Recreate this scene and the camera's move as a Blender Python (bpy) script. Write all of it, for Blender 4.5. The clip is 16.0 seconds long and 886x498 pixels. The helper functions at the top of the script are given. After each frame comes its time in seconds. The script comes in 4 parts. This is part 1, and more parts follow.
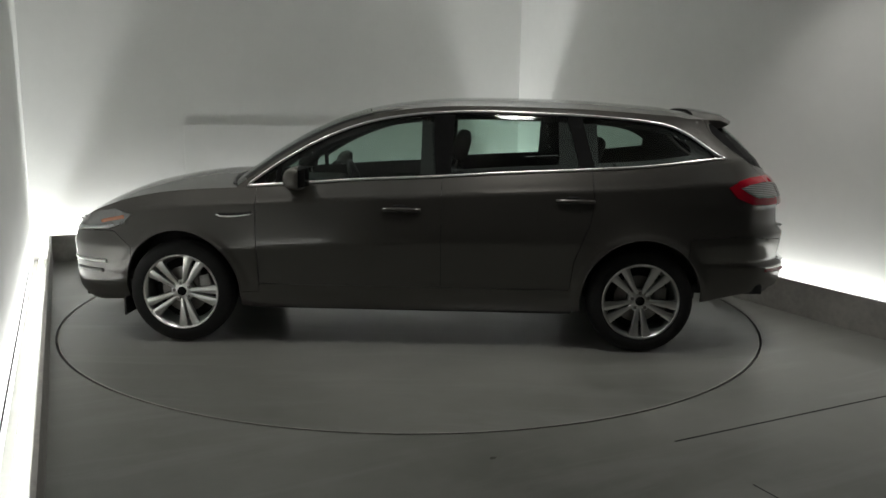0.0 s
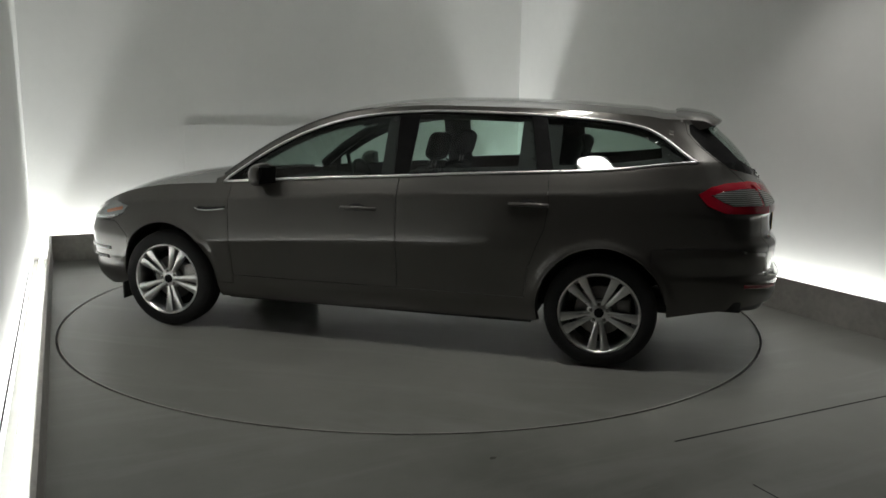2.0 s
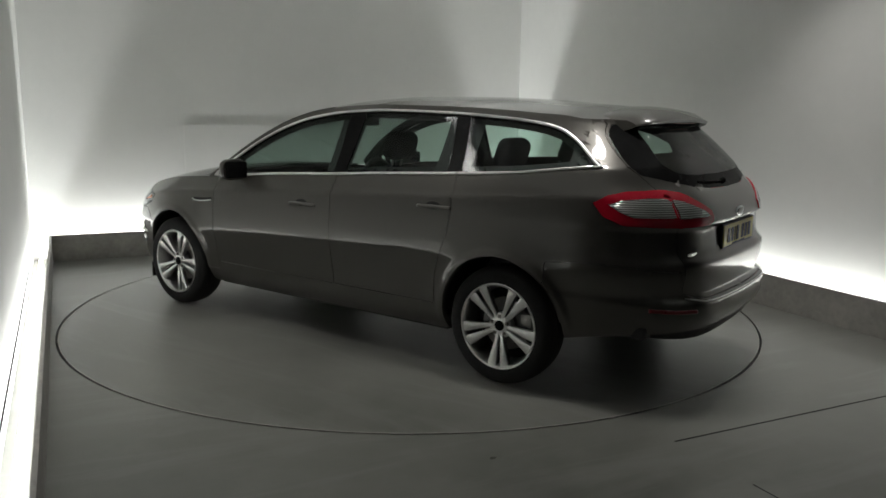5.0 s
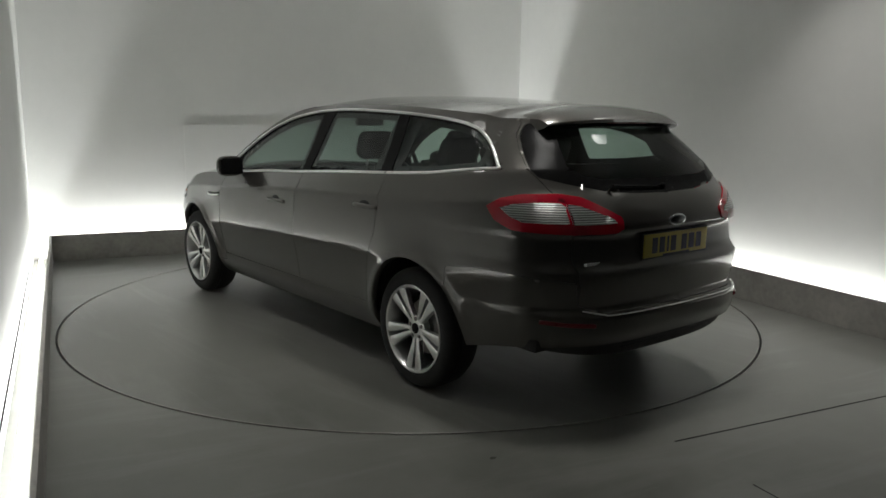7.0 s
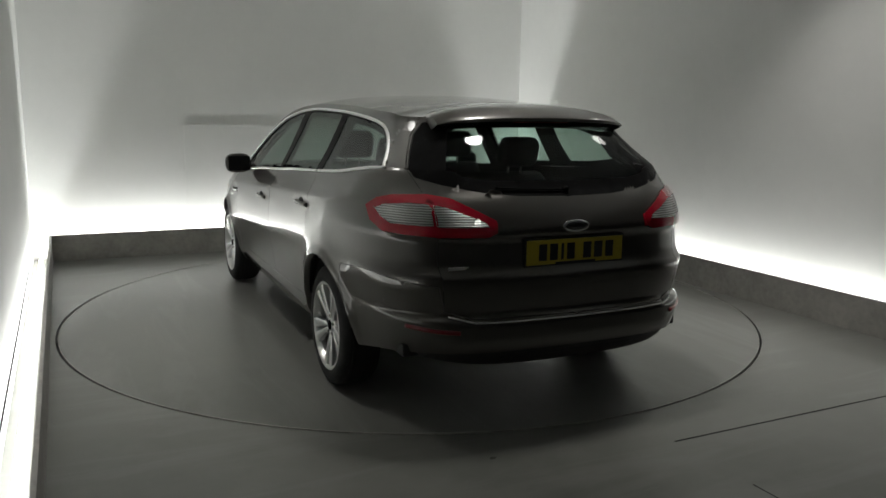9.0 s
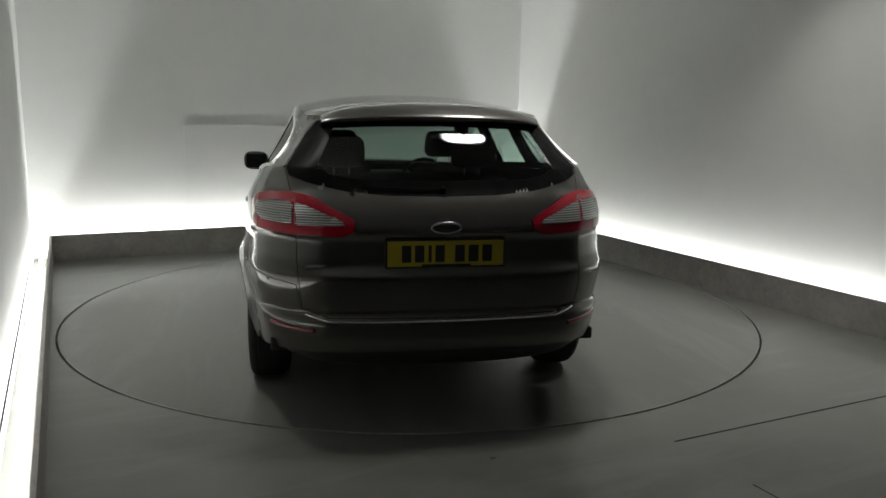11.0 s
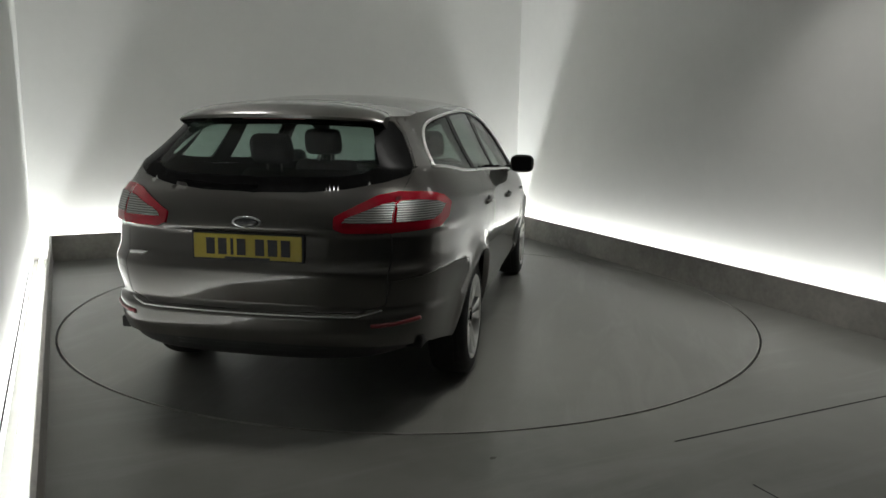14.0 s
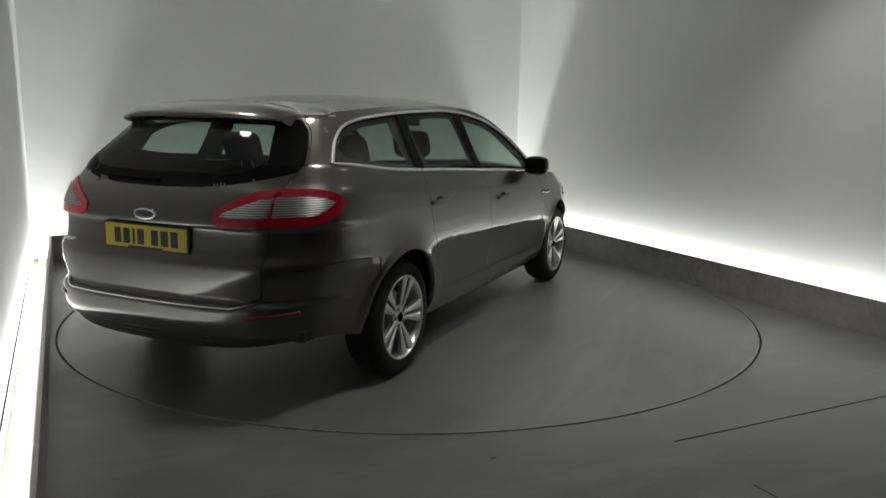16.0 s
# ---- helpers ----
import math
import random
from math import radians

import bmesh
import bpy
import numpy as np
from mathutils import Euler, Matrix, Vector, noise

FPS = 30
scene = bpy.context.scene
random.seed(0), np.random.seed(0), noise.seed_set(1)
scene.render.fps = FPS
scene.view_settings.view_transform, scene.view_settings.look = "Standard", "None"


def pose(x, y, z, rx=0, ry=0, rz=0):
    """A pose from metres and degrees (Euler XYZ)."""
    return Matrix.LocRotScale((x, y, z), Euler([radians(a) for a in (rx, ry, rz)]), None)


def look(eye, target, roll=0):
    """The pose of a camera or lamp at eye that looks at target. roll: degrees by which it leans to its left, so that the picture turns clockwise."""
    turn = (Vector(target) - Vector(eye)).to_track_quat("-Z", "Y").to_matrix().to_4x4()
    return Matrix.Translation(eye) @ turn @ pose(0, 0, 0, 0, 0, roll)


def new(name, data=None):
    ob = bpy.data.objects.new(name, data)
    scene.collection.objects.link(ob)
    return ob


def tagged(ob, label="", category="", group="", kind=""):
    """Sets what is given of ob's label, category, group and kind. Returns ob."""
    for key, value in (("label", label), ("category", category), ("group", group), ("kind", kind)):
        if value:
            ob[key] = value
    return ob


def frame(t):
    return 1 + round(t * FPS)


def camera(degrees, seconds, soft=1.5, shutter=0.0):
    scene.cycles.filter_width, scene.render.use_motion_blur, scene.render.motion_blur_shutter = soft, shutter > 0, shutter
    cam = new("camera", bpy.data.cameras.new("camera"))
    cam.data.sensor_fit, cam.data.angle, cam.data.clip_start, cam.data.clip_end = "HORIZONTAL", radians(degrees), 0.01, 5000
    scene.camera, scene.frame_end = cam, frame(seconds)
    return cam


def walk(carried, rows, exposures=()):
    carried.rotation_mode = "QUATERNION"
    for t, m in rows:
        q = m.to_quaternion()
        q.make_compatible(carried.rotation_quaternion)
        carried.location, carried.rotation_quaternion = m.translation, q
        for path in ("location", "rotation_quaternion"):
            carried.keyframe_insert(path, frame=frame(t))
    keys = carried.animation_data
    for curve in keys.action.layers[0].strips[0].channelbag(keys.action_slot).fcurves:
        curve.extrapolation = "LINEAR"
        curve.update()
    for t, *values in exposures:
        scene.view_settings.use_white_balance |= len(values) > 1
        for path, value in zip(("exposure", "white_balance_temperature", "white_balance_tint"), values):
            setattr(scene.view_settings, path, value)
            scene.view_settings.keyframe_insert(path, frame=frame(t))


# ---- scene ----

PHI = 23.706          # turn of the room about the turntable's axis
HALF, BACK = 2.504, 2.814   # inner faces of the kerbs
KERB, TROUGH = 0.249, 0.167
WALL_U, WALL_V = HALF + TROUGH, BACK + TROUGH
CEIL = 3.3

# ---------------------------------------------------------------- camera
cam = camera(58.72, 16.0, soft=1.6)
EYE = look((0.0, -5.8811, 1.4634), (0.1790, -0.9599, 0.5977), 0.844)
walk(cam, [(0.0, EYE), (16.0, EYE)])

# ---------------------------------------------------------------- light
world = bpy.data.worlds.new("world")
world.use_nodes = True
world.node_tree.nodes["Background"].inputs[0].default_value = (0.5, 0.52, 0.5, 1)
world.node_tree.nodes["Background"].inputs[1].default_value = 0.02
scene.world = world
scene.view_settings.exposure = 0.0

ROOM = pose(0, 0, 0, 0, 0, PHI)


def in_room(u, v, z, rx=0, ry=0, rz=0):
    return ROOM @ pose(u, v, z, rx, ry, rz)


def area(name, m, sx, sy, watts, colour=(1, 1, 1), spread=180):
    d = bpy.data.lights.new(name, "AREA")
    d.shape, d.size, d.size_y, d.energy, d.color = "ELLIPSE" if sx == sy else "RECTANGLE", sx, sy, watts, colour
    d.spread = radians(spread)
    ob = new(name, d)
    ob.matrix_world = m
    return ob


COOL = (0.97, 1.0, 0.985)
STRIP_W = 48
# tubes lying in the trough behind the kerb, shining up the walls
TUBE_OFF, TUBE_Z = 0.095, 0.075
area("strip_light", in_room(0, BACK + TUBE_OFF, TUBE_Z, 180), 5.1, 0.03, STRIP_W * 1.42, COOL)
area("strip_light", in_room(HALF + TUBE_OFF, -0.1, TUBE_Z, 180, 0, 90), 5.7, 0.03, STRIP_W * 0.68, COOL)
area("strip_light", in_room(-HALF - TUBE_OFF, -0.1, TUBE_Z, 180, 0, 90), 5.7, 0.03, STRIP_W * 0.56, COOL)
# round ceiling lamps over the bay
LAMP_W = 7.9
LAMPS = ((1.85, -1.7, 1.0), (-0.15, -1.95, 1.0), (-2.0, -0.6, 0.75))
for u, v, share in LAMPS:
    area("ceiling_lamp_light", in_room(u, v, CEIL - 0.13), 0.42, 0.42, LAMP_W * share, (1.0, 0.98, 0.94), 95)


# ---------------------------------------------------------------- materials
def mat(name, build):
    m = bpy.data.materials.new(name)
    m.use_nodes = True
    nt = m.node_tree
    b = nt.nodes["Principled BSDF"]
    build(nt, b)
    return m


def node(nt, kind, **kw):
    n = nt.nodes.new(kind)
    for k, v in kw.items():
        n.inputs[k].default_value = v
    return n


def noisy(nt, b, dark, light, scale, fine=None, rough=(0.4, 0.6), bump=0.0, bump_scale=80.0, object_space=True):
    """Colour between dark and light by broad and fine noise, roughness likewise, and fine relief."""
    tc = nt.nodes.new("ShaderNodeTexCoord")
    src = tc.outputs["Object"]
    n1 = node(nt, "ShaderNodeTexNoise", Scale=scale, Detail=6.0, Roughness=0.6)
    nt.links.new(src, n1.inputs["Vector"])
    n2 = node(nt, "ShaderNodeTexNoise", Scale=fine or scale * 12, Detail=4.0)
    nt.links.new(src, n2.inputs["Vector"])
    mx = nt.nodes.new("ShaderNodeMath")
    mx.operation = "MULTIPLY_ADD"
    nt.links.new(n2.outputs["Fac"], mx.inputs[0])
    mx.inputs[1].default_value = 0.3
    nt.links.new(n1.outputs["Fac"], mx.inputs[2])
    ramp = nt.nodes.new("ShaderNodeValToRGB")
    ramp.color_ramp.elements[0].position, ramp.color_ramp.elements[1].position = 0.45, 0.85
    ramp.color_ramp.elements[0].color, ramp.color_ramp.elements[1].color = (*dark, 1), (*light, 1)
    nt.links.new(mx.outputs[0], ramp.inputs[0])
    nt.links.new(ramp.outputs[0], b.inputs["Base Color"])
    rr = nt.nodes.new("ShaderNodeMapRange")
    rr.inputs["From Min"].default_value, rr.inputs["From Max"].default_value = 0.3, 0.9
    rr.inputs["To Min"].default_value, rr.inputs["To Max"].default_value = rough
    nt.links.new(mx.outputs[0], rr.inputs["Value"])
    nt.links.new(rr.outputs[0], b.inputs["Roughness"])
    if bump:
        n3 = node(nt, "ShaderNodeTexNoise", Scale=bump_scale, Detail=5.0)
        nt.links.new(src, n3.inputs["Vector"])
        bp = node(nt, "ShaderNodeBump", Strength=bump, Distance=0.002)
        nt.links.new(n3.outputs["Fac"], bp.inputs["Height"])
        nt.links.new(bp.outputs[0], b.inputs["Normal"])


def simple(name, colour, rough, metal=0.0, coat=0.0, vary=0.12, scale=9.0, bump=0.0, bump_scale=200.0):
    def build(nt, b):
        lo = [c * (1 - vary) for c in colour]
        hi = [min(1, c * (1 + vary)) for c in colour]
        noisy(nt, b, lo, hi, scale, rough=(rough * 0.85, min(1, rough * 1.15)), bump=bump, bump_scale=bump_scale)
        b.inputs["Metallic"].default_value = metal
        b.inputs["Coat Weight"].default_value = coat
        b.inputs["Coat Roughness"].default_value = 0.03
    return mat(name, build)


def floor_build(nt, b):
    noisy(nt, b, (0.125, 0.127, 0.114), (0.215, 0.214, 0.197), 0.8, fine=5.0, rough=(0.22, 0.48), bump=0.15, bump_scale=110)
    base = b.inputs["Base Color"].links[0].from_socket
    tc = nt.nodes.new("ShaderNodeTexCoord")
    mp = nt.nodes.new("ShaderNodeMapping")
    mp.inputs["Scale"].default_value = (0.5, 3.2, 1)
    mp.inputs["Rotation"].default_value = (0, 0, 0.6)
    nt.links.new(tc.outputs["Object"], mp.inputs["Vector"])
    n = node(nt, "ShaderNodeTexNoise", Scale=1.4, Detail=7.0, Roughness=0.65, Distortion=0.8)
    nt.links.new(mp.outputs[0], n.inputs["Vector"])
    rp = nt.nodes.new("ShaderNodeValToRGB")
    rp.color_ramp.elements[0].position, rp.color_ramp.elements[1].position = 0.50, 0.72
    rp.color_ramp.elements[0].color, rp.color_ramp.elements[1].color = (0, 0, 0, 1), (0.4, 0.4, 0.4, 1)
    nt.links.new(n.outputs["Fac"], rp.inputs[0])
    mx = nt.nodes.new("ShaderNodeMix")
    mx.data_type = "RGBA"
    nt.links.new(rp.outputs[0], mx.inputs["Factor"])
    nt.links.new(base, mx.inputs["A"])
    mx.inputs["B"].default_value = (0.27, 0.27, 0.255, 1)
    nt.links.new(mx.outputs["Result"], b.inputs["Base Color"])


FLOOR = mat("painted_floor", floor_build)
DISC = mat("turntable_paint", floor_build)
WALL = simple("wall_paint", (0.70, 0.70, 0.68), 0.85, vary=0.03, scale=1.2, bump=0.08, bump_scale=90)
PANEL = simple("panel_paint", (0.69, 0.69, 0.67), 0.8, vary=0.03, scale=1.5)
KERB_M = simple("kerb_paint", (0.335, 0.322, 0.300), 0.55, vary=0.34, scale=2.2, bump=0.1, bump_scale=70)
TROUGH_M = simple("trough_white", (0.8, 0.8, 0.78), 0.7, vary=0.04, scale=3)
CEILING_M = simple("ceiling_paint", (0.66, 0.66, 0.64), 0.9, vary=0.05, scale=1)
HALL_M = simple("hall_wall_paint", (0.52, 0.52, 0.51), 0.9, vary=0.1, scale=0.8)
# black of joints and pits; also stands for shade behind spokes and handles
PIT_AND_SHADE = simple("joint_and_shade_dark", (0.012, 0.012, 0.012), 0.9)


def paint_build(nt, b):
    noisy(nt, b, (0.066, 0.0622, 0.0556), (0.090, 0.0850, 0.0765), 700.0, fine=2500.0, rough=(0.29, 0.37), bump=0.0)
    b.inputs["Metallic"].default_value = 0.62
    b.inputs["Coat Weight"].default_value = 1.0
    b.inputs["Coat IOR"].default_value = 1.54
    b.inputs["Coat Roughness"].default_value = 0.02


PAINT = mat("metallic_paint", paint_build)
CHROME = simple("chrome", (0.85, 0.85, 0.84), 0.34, 1.0, vary=0.04)
ALLOY = simple("alloy", (0.72, 0.72, 0.71), 0.30, 1.0, vary=0.08, scale=14)
STEEL = simple("brake_steel", (0.28, 0.27, 0.26), 0.4, 1.0, vary=0.2, scale=20)
RUBBER = simple("rubber", (0.009, 0.009, 0.009), 0.8, vary=0.25, scale=30, bump=0.2)
BLACK = simple("black_plastic", (0.02, 0.02, 0.02), 0.55, vary=0.2, scale=20, bump=0.1)
GLOSS = simple("gloss_black", (0.012, 0.012, 0.012), 0.25, vary=0.2, scale=10, coat=0.0)
GLOSS.node_tree.nodes["Principled BSDF"].inputs["Specular IOR Level"].default_value = 0.02
CLOTH = simple("seat_cloth", (0.028, 0.028, 0.029), 0.95, vary=0.3, scale=40, bump=0.3, bump_scale=400)
LINER = simple("interior_trim", (0.03, 0.03, 0.03), 0.85, vary=0.2, scale=15)
HEADLINING = simple("headlining", (0.16, 0.155, 0.145), 0.95, vary=0.08, scale=20)
YELLOW = simple("plate_yellow", (0.50, 0.39, 0.03), 0.35, vary=0.05, scale=6, coat=0.3)
INK = simple("plate_black", (0.02, 0.02, 0.02), 0.5)
SILVER = simple("badge_silver", (0.6, 0.62, 0.64), 0.2, 1.0)
BADGE = simple("badge_dark", (0.03, 0.032, 0.035), 0.15, coat=0.8)


def lens(name, colour, rough, trans):
    def build(nt, b):
        noisy(nt, b, [c * 0.85 for c in colour], colour, 60.0, rough=(rough, rough * 1.3))
        b.inputs["Coat Weight"].default_value = 1.0
        b.inputs["Coat Roughness"].default_value = 0.02
        b.inputs["Transmission Weight"].default_value = trans
    return mat(name, build)


RED = lens("red_lens", (0.46, 0.008, 0.026), 0.10, 0.0)
CLEAR = lens("clear_lens", (0.24, 0.24, 0.235), 0.18, 0.0)


def ribbed_build(nt, b):
    tc = nt.nodes.new("ShaderNodeTexCoord")
    wv = node(nt, "ShaderNodeTexWave", Scale=30.0, Distortion=1.2)
    wv.bands_direction = "Z"
    nt.links.new(tc.outputs["Object"], wv.inputs["Vector"])
    rp = nt.nodes.new("ShaderNodeValToRGB")
    rp.color_ramp.elements[0].color, rp.color_ramp.elements[1].color = (0.08, 0.08, 0.08, 1), (0.42, 0.42, 0.41, 1)
    nt.links.new(wv.outputs["Fac"], rp.inputs[0])
    nt.links.new(rp.outputs[0], b.inputs["Base Color"])
    bp = node(nt, "ShaderNodeBump", Strength=0.6, Distance=0.004)
    nt.links.new(wv.outputs["Fac"], bp.inputs["Height"])
    nt.links.new(bp.outputs[0], b.inputs["Normal"])
    b.inputs["Metallic"].default_value = 0.6
    b.inputs["Roughness"].default_value = 0.3
    b.inputs["Coat Weight"].default_value = 1.0
    b.inputs["Coat Roughness"].default_value = 0.02


RIBBED = mat("ribbed_lens", ribbed_build)
DULL_RED = lens("reflector_red", (0.20, 0.005, 0.010), 0.25, 0.0)
AMBER = lens("amber_lens", (0.50, 0.20, 0.12), 0.2, 0.0)


def glass_mat(name, tint):
    m = bpy.data.materials.new(name)
    m.use_nodes = True
    nt = m.node_tree
    nt.nodes.remove(nt.nodes["Principled BSDF"])
    out = nt.nodes["Material Output"]
    tr = nt.nodes.new("ShaderNodeBsdfTransparent")
    tr.inputs[0].default_value = (*tint, 1)
    gl = nt.nodes.new("ShaderNodeBsdfGlossy")
    gl.inputs["Roughness"].default_value = 0.02
    lw = nt.nodes.new("ShaderNodeLayerWeight")
    lw.inputs["Blend"].default_value = 0.5
    pw = nt.nodes.new("ShaderNodeMath")
    pw.operation = "POWER"
    pw.inputs[1].default_value = 5.0
    nt.links.new(lw.outputs["Facing"], pw.inputs[0])
    fr = nt.nodes.new("ShaderNodeMath")
    fr.operation = "MULTIPLY_ADD"
    fr.inputs[1].default_value, fr.inputs[2].default_value = 0.9, 0.045
    nt.links.new(pw.outputs[0], fr.inputs[0])
    mix = nt.nodes.new("ShaderNodeMixShader")
    nt.links.new(fr.outputs[0], mix.inputs[0])
    nt.links.new(tr.outputs[0], mix.inputs[1])
    nt.links.new(gl.outputs[0], mix.inputs[2])
    nt.links.new(mix.outputs[0], out.inputs[0])
    return m


GLASS = glass_mat("tinted_glass", (0.62, 0.735, 0.685))
SCREEN_GLASS = glass_mat("windscreen_glass", (0.42, 0.50, 0.46))
LAMP_GLOW = bpy.data.materials.new("lamp_diffuser")
LAMP_GLOW.use_nodes = True
_b = LAMP_GLOW.node_tree.nodes["Principled BSDF"]
_b.inputs["Emission Color"].default_value = (1, 0.98, 0.94, 1)
_b.inputs["Emission Strength"].default_value = 2.0

TUBE_GLOW = bpy.data.materials.new("tube_glow")
TUBE_GLOW.use_nodes = True
_b = TUBE_GLOW.node_tree.nodes["Principled BSDF"]
_b.inputs["Emission Color"].default_value = (0.97, 1.0, 0.985, 1)
_b.inputs["Emission Strength"].default_value = 20.0

# ---------------------------------------------------------------- mesh helpers
def mesh_from(name, verts, faces, material, smooth=False):
    me = bpy.data.meshes.new(name)
    me.from_pydata([tuple(v) for v in verts], [], [tuple(f) for f in faces])
    me.update()
    me.materials.append(material)
    if smooth:
        me.polygons.foreach_set("use_smooth", [True] * len(me.polygons))
    return me


def part(name, bm, material, parent, label="", smooth=False, angle=None):
    me = bpy.data.meshes.new(name)
    bmesh.ops.recalc_face_normals(bm, faces=bm.faces)
    if smooth:
        for f in bm.faces:
            f.smooth = True
        if angle:
            for e in bm.edges:
                if len(e.link_faces) == 2 and e.calc_face_angle(0) > radians(angle):
                    e.smooth = False
    bm.to_mesh(me)
    bm.free()
    me.materials.append(material)
    ob = new(name, me)
    if parent:
        ob.parent = parent
    if label:
        ob["label"] = label
    return ob


def box(bm, x0, x1, y0, y1, z0, z1, bevel=0.0, m=None):
    r = bmesh.ops.create_cube(bm, size=1.0)
    vs = r["verts"]
    for v in vs:
        v.co = Vector(((x0 + x1) / 2 + v.co.x * (x1 - x0), (y0 + y1) / 2 + v.co.y * (y1 - y0), (z0 + z1) / 2 + v.co.z * (z1 - z0)))
    if bevel:
        es = list({e for v in vs for e in v.link_edges})
        r2 = bmesh.ops.bevel(bm, geom=es, offset=bevel, segments=3, affect="EDGES", profile=0.5)
        vs = list({v for f in r2["faces"] for v in f.verts} | {v for v in vs if v.is_valid})
    if m is not None:
        bmesh.ops.transform(bm, matrix=m, verts=vs)
    return vs


def lathe(bm, profile, steps=48, axis="Y", closed=False):
    """Turn a profile of (radius, along) about the axis."""
    rings = []
    for k in range(steps):
        a = 2 * math.pi * k / steps
        ring = []
        for r, h in profile:
            c, s = r * math.cos(a), r * math.sin(a)
            ring.append(bm.verts.new((c, h, s) if axis == "Y" else (c, s, h)))
        rings.append(ring)
    n = len(profile)
    for k in range(steps):
        p, q = rings[k], rings[(k + 1) % steps]
        for i in range(n if closed else n - 1):
            j = (i + 1) % n
            bm.faces.new((p[i], p[j], q[j], q[i]))


def tube(bm, pts, radius, sides=8, flat=1.0, closed=False):
    """A tube along points; flat scales it along z."""
    rings = []
    n = len(pts)
    for i, p in enumerate(pts):
        a = pts[(i - 1) % n] if closed or i else pts[0]
        b = pts[(i + 1) % n] if closed or i < n - 1 else pts[-1]
        d = (Vector(b) - Vector(a)).normalized()
        side = d.cross(Vector((0, 0, 1)))
        if side.length < 1e-4:
            side = d.cross(Vector((0, 1, 0)))
        side.normalize()
        up = side.cross(d)
        rings.append([bm.verts.new(Vector(p) + radius * (math.cos(2 * math.pi * k / sides) * side + flat * math.sin(2 * math.pi * k / sides) * up)) for k in range(sides)])
    for i in range(n if closed else n - 1):
        p, q = rings[i], rings[(i + 1) % n]
        for k in range(sides):
            bm.faces.new((p[k], p[(k + 1) % sides], q[(k + 1) % sides], q[k]))
    if not closed:
        bm.faces.new(rings[0])
        bm.faces.new(rings[-1])


# ---------------------------------------------------------------- the bay
def structure(name, bm, material, label):
    ob = part(name, bm, material, None)
    ob.matrix_world = ROOM
    return tagged(ob, label, name.split("_")[0], kind="structure")


RADIUS = 2.471
GAP = 0.014


def make_floor():
    """One sheet with a round opening for the turntable, and the far hall's floor."""
    bm = bmesh.new()
    n = 160
    ring, ring_low, square = [], [], []
    lo_u, hi_u, lo_v, hi_v = -7.0, 7.0, -10.0, WALL_V + 0.02
    for k in range(n):
        a = 2 * math.pi * k / n
        c, s = math.cos(a), math.sin(a)
        ring.append(bm.verts.new(((RADIUS + GAP / 2) * c, (RADIUS + GAP / 2) * s, 0)))
        ring_low.append(bm.verts.new(((RADIUS + GAP / 2) * c, (RADIUS + GAP / 2) * s, -0.06)))
        f = min((hi_u if c > 0 else -lo_u) / max(abs(c), 1e-6), (hi_v if s > 0 else -lo_v) / max(abs(s), 1e-6))
        square.append(bm.verts.new((f * c, f * s, 0)))
    for cu, cv in ((lo_u, lo_v), (hi_u, lo_v), (hi_u, hi_v), (lo_u, hi_v)):
        k = min(range(n), key=lambda i: (square[i].co.x - cu) ** 2 + (square[i].co.y - cv) ** 2)
        square[k].co = (cu, cv, 0)
    for k in range(n):
        j = (k + 1) % n
        bm.faces.new((ring[k], square[k], square[j], ring[j]))
        bm.faces.new((ring[k], ring[j], ring_low[j], ring_low[k]))
    return structure("floor", bm, FLOOR, "grey painted floor with faint scuffs and a round joint")


make_floor()
bm = bmesh.new()
box(bm, -2.6, 2.6, -2.6, 2.6, -0.12, -0.058)
structure("turntable_pit", bm, PIT_AND_SHADE, "dark pit below the turntable's joint")

for name, u0, v0, u1, v1 in (("floor_joint", 0.06, -BACK - 0.005, HALF + 3.5, -BACK + 0.005),):
    bm = bmesh.new()
    box(bm, u0, u1, v0, v1, -0.01, 0.0012)
    structure(name, bm, PIT_AND_SHADE, "thin dark straight joint in the grey floor")
bm = bmesh.new()
box(bm, 0.055, 0.061, -3.45, -3.27, -0.01, 0.0012)
structure("floor_joint", bm, PIT_AND_SHADE, "thin dark straight joint in the grey floor")

# turning plate
bm = bmesh.new()
lathe(bm, [(0.0, -0.05), (RADIUS - GAP / 2, -0.05), (RADIUS - GAP / 2, -0.004), (RADIUS - GAP / 2 - 0.004, 0.0), (1.2, 0.0), (0.0, 0.0)], 160, "Z")
bmesh.ops.remove_doubles(bm, verts=bm.verts, dist=1e-5)
turntable = tagged(part("turntable", bm, DISC, None), "round grey painted turntable set flush in the floor", "turntable")
bm = bmesh.new()
R0 = RADIUS - GAP / 2
lathe(bm, [(R0 - 0.007, -0.03), (R0 - 0.007, 0.0012), (R0 + 0.0008, 0.0012), (R0 + 0.0008, -0.03)], 160, "Z")
part("rim", bm, KERB_M, turntable, "worn steel edge")

# walls
T = 0.12
bm = bmesh.new()
box(bm, -WALL_U - T, WALL_U + T, WALL_V, WALL_V + T, 0, CEIL)
structure("wall_back", bm, WALL, "pale grey plain wall lit from a trough below")
bm = bmesh.new()
box(bm, -WALL_U - T, -WALL_U, -3.3, WALL_V, 0, CEIL)
structure("wall_left", bm, WALL, "pale grey plain wall lit from a trough below")
bm = bmesh.new()
box(bm, WALL_U, WALL_U + T, -3.3, WALL_V, 0, CEIL)
structure("wall_right", bm, WALL, "pale grey plain wall lit from a trough below")
bm = bmesh.new()
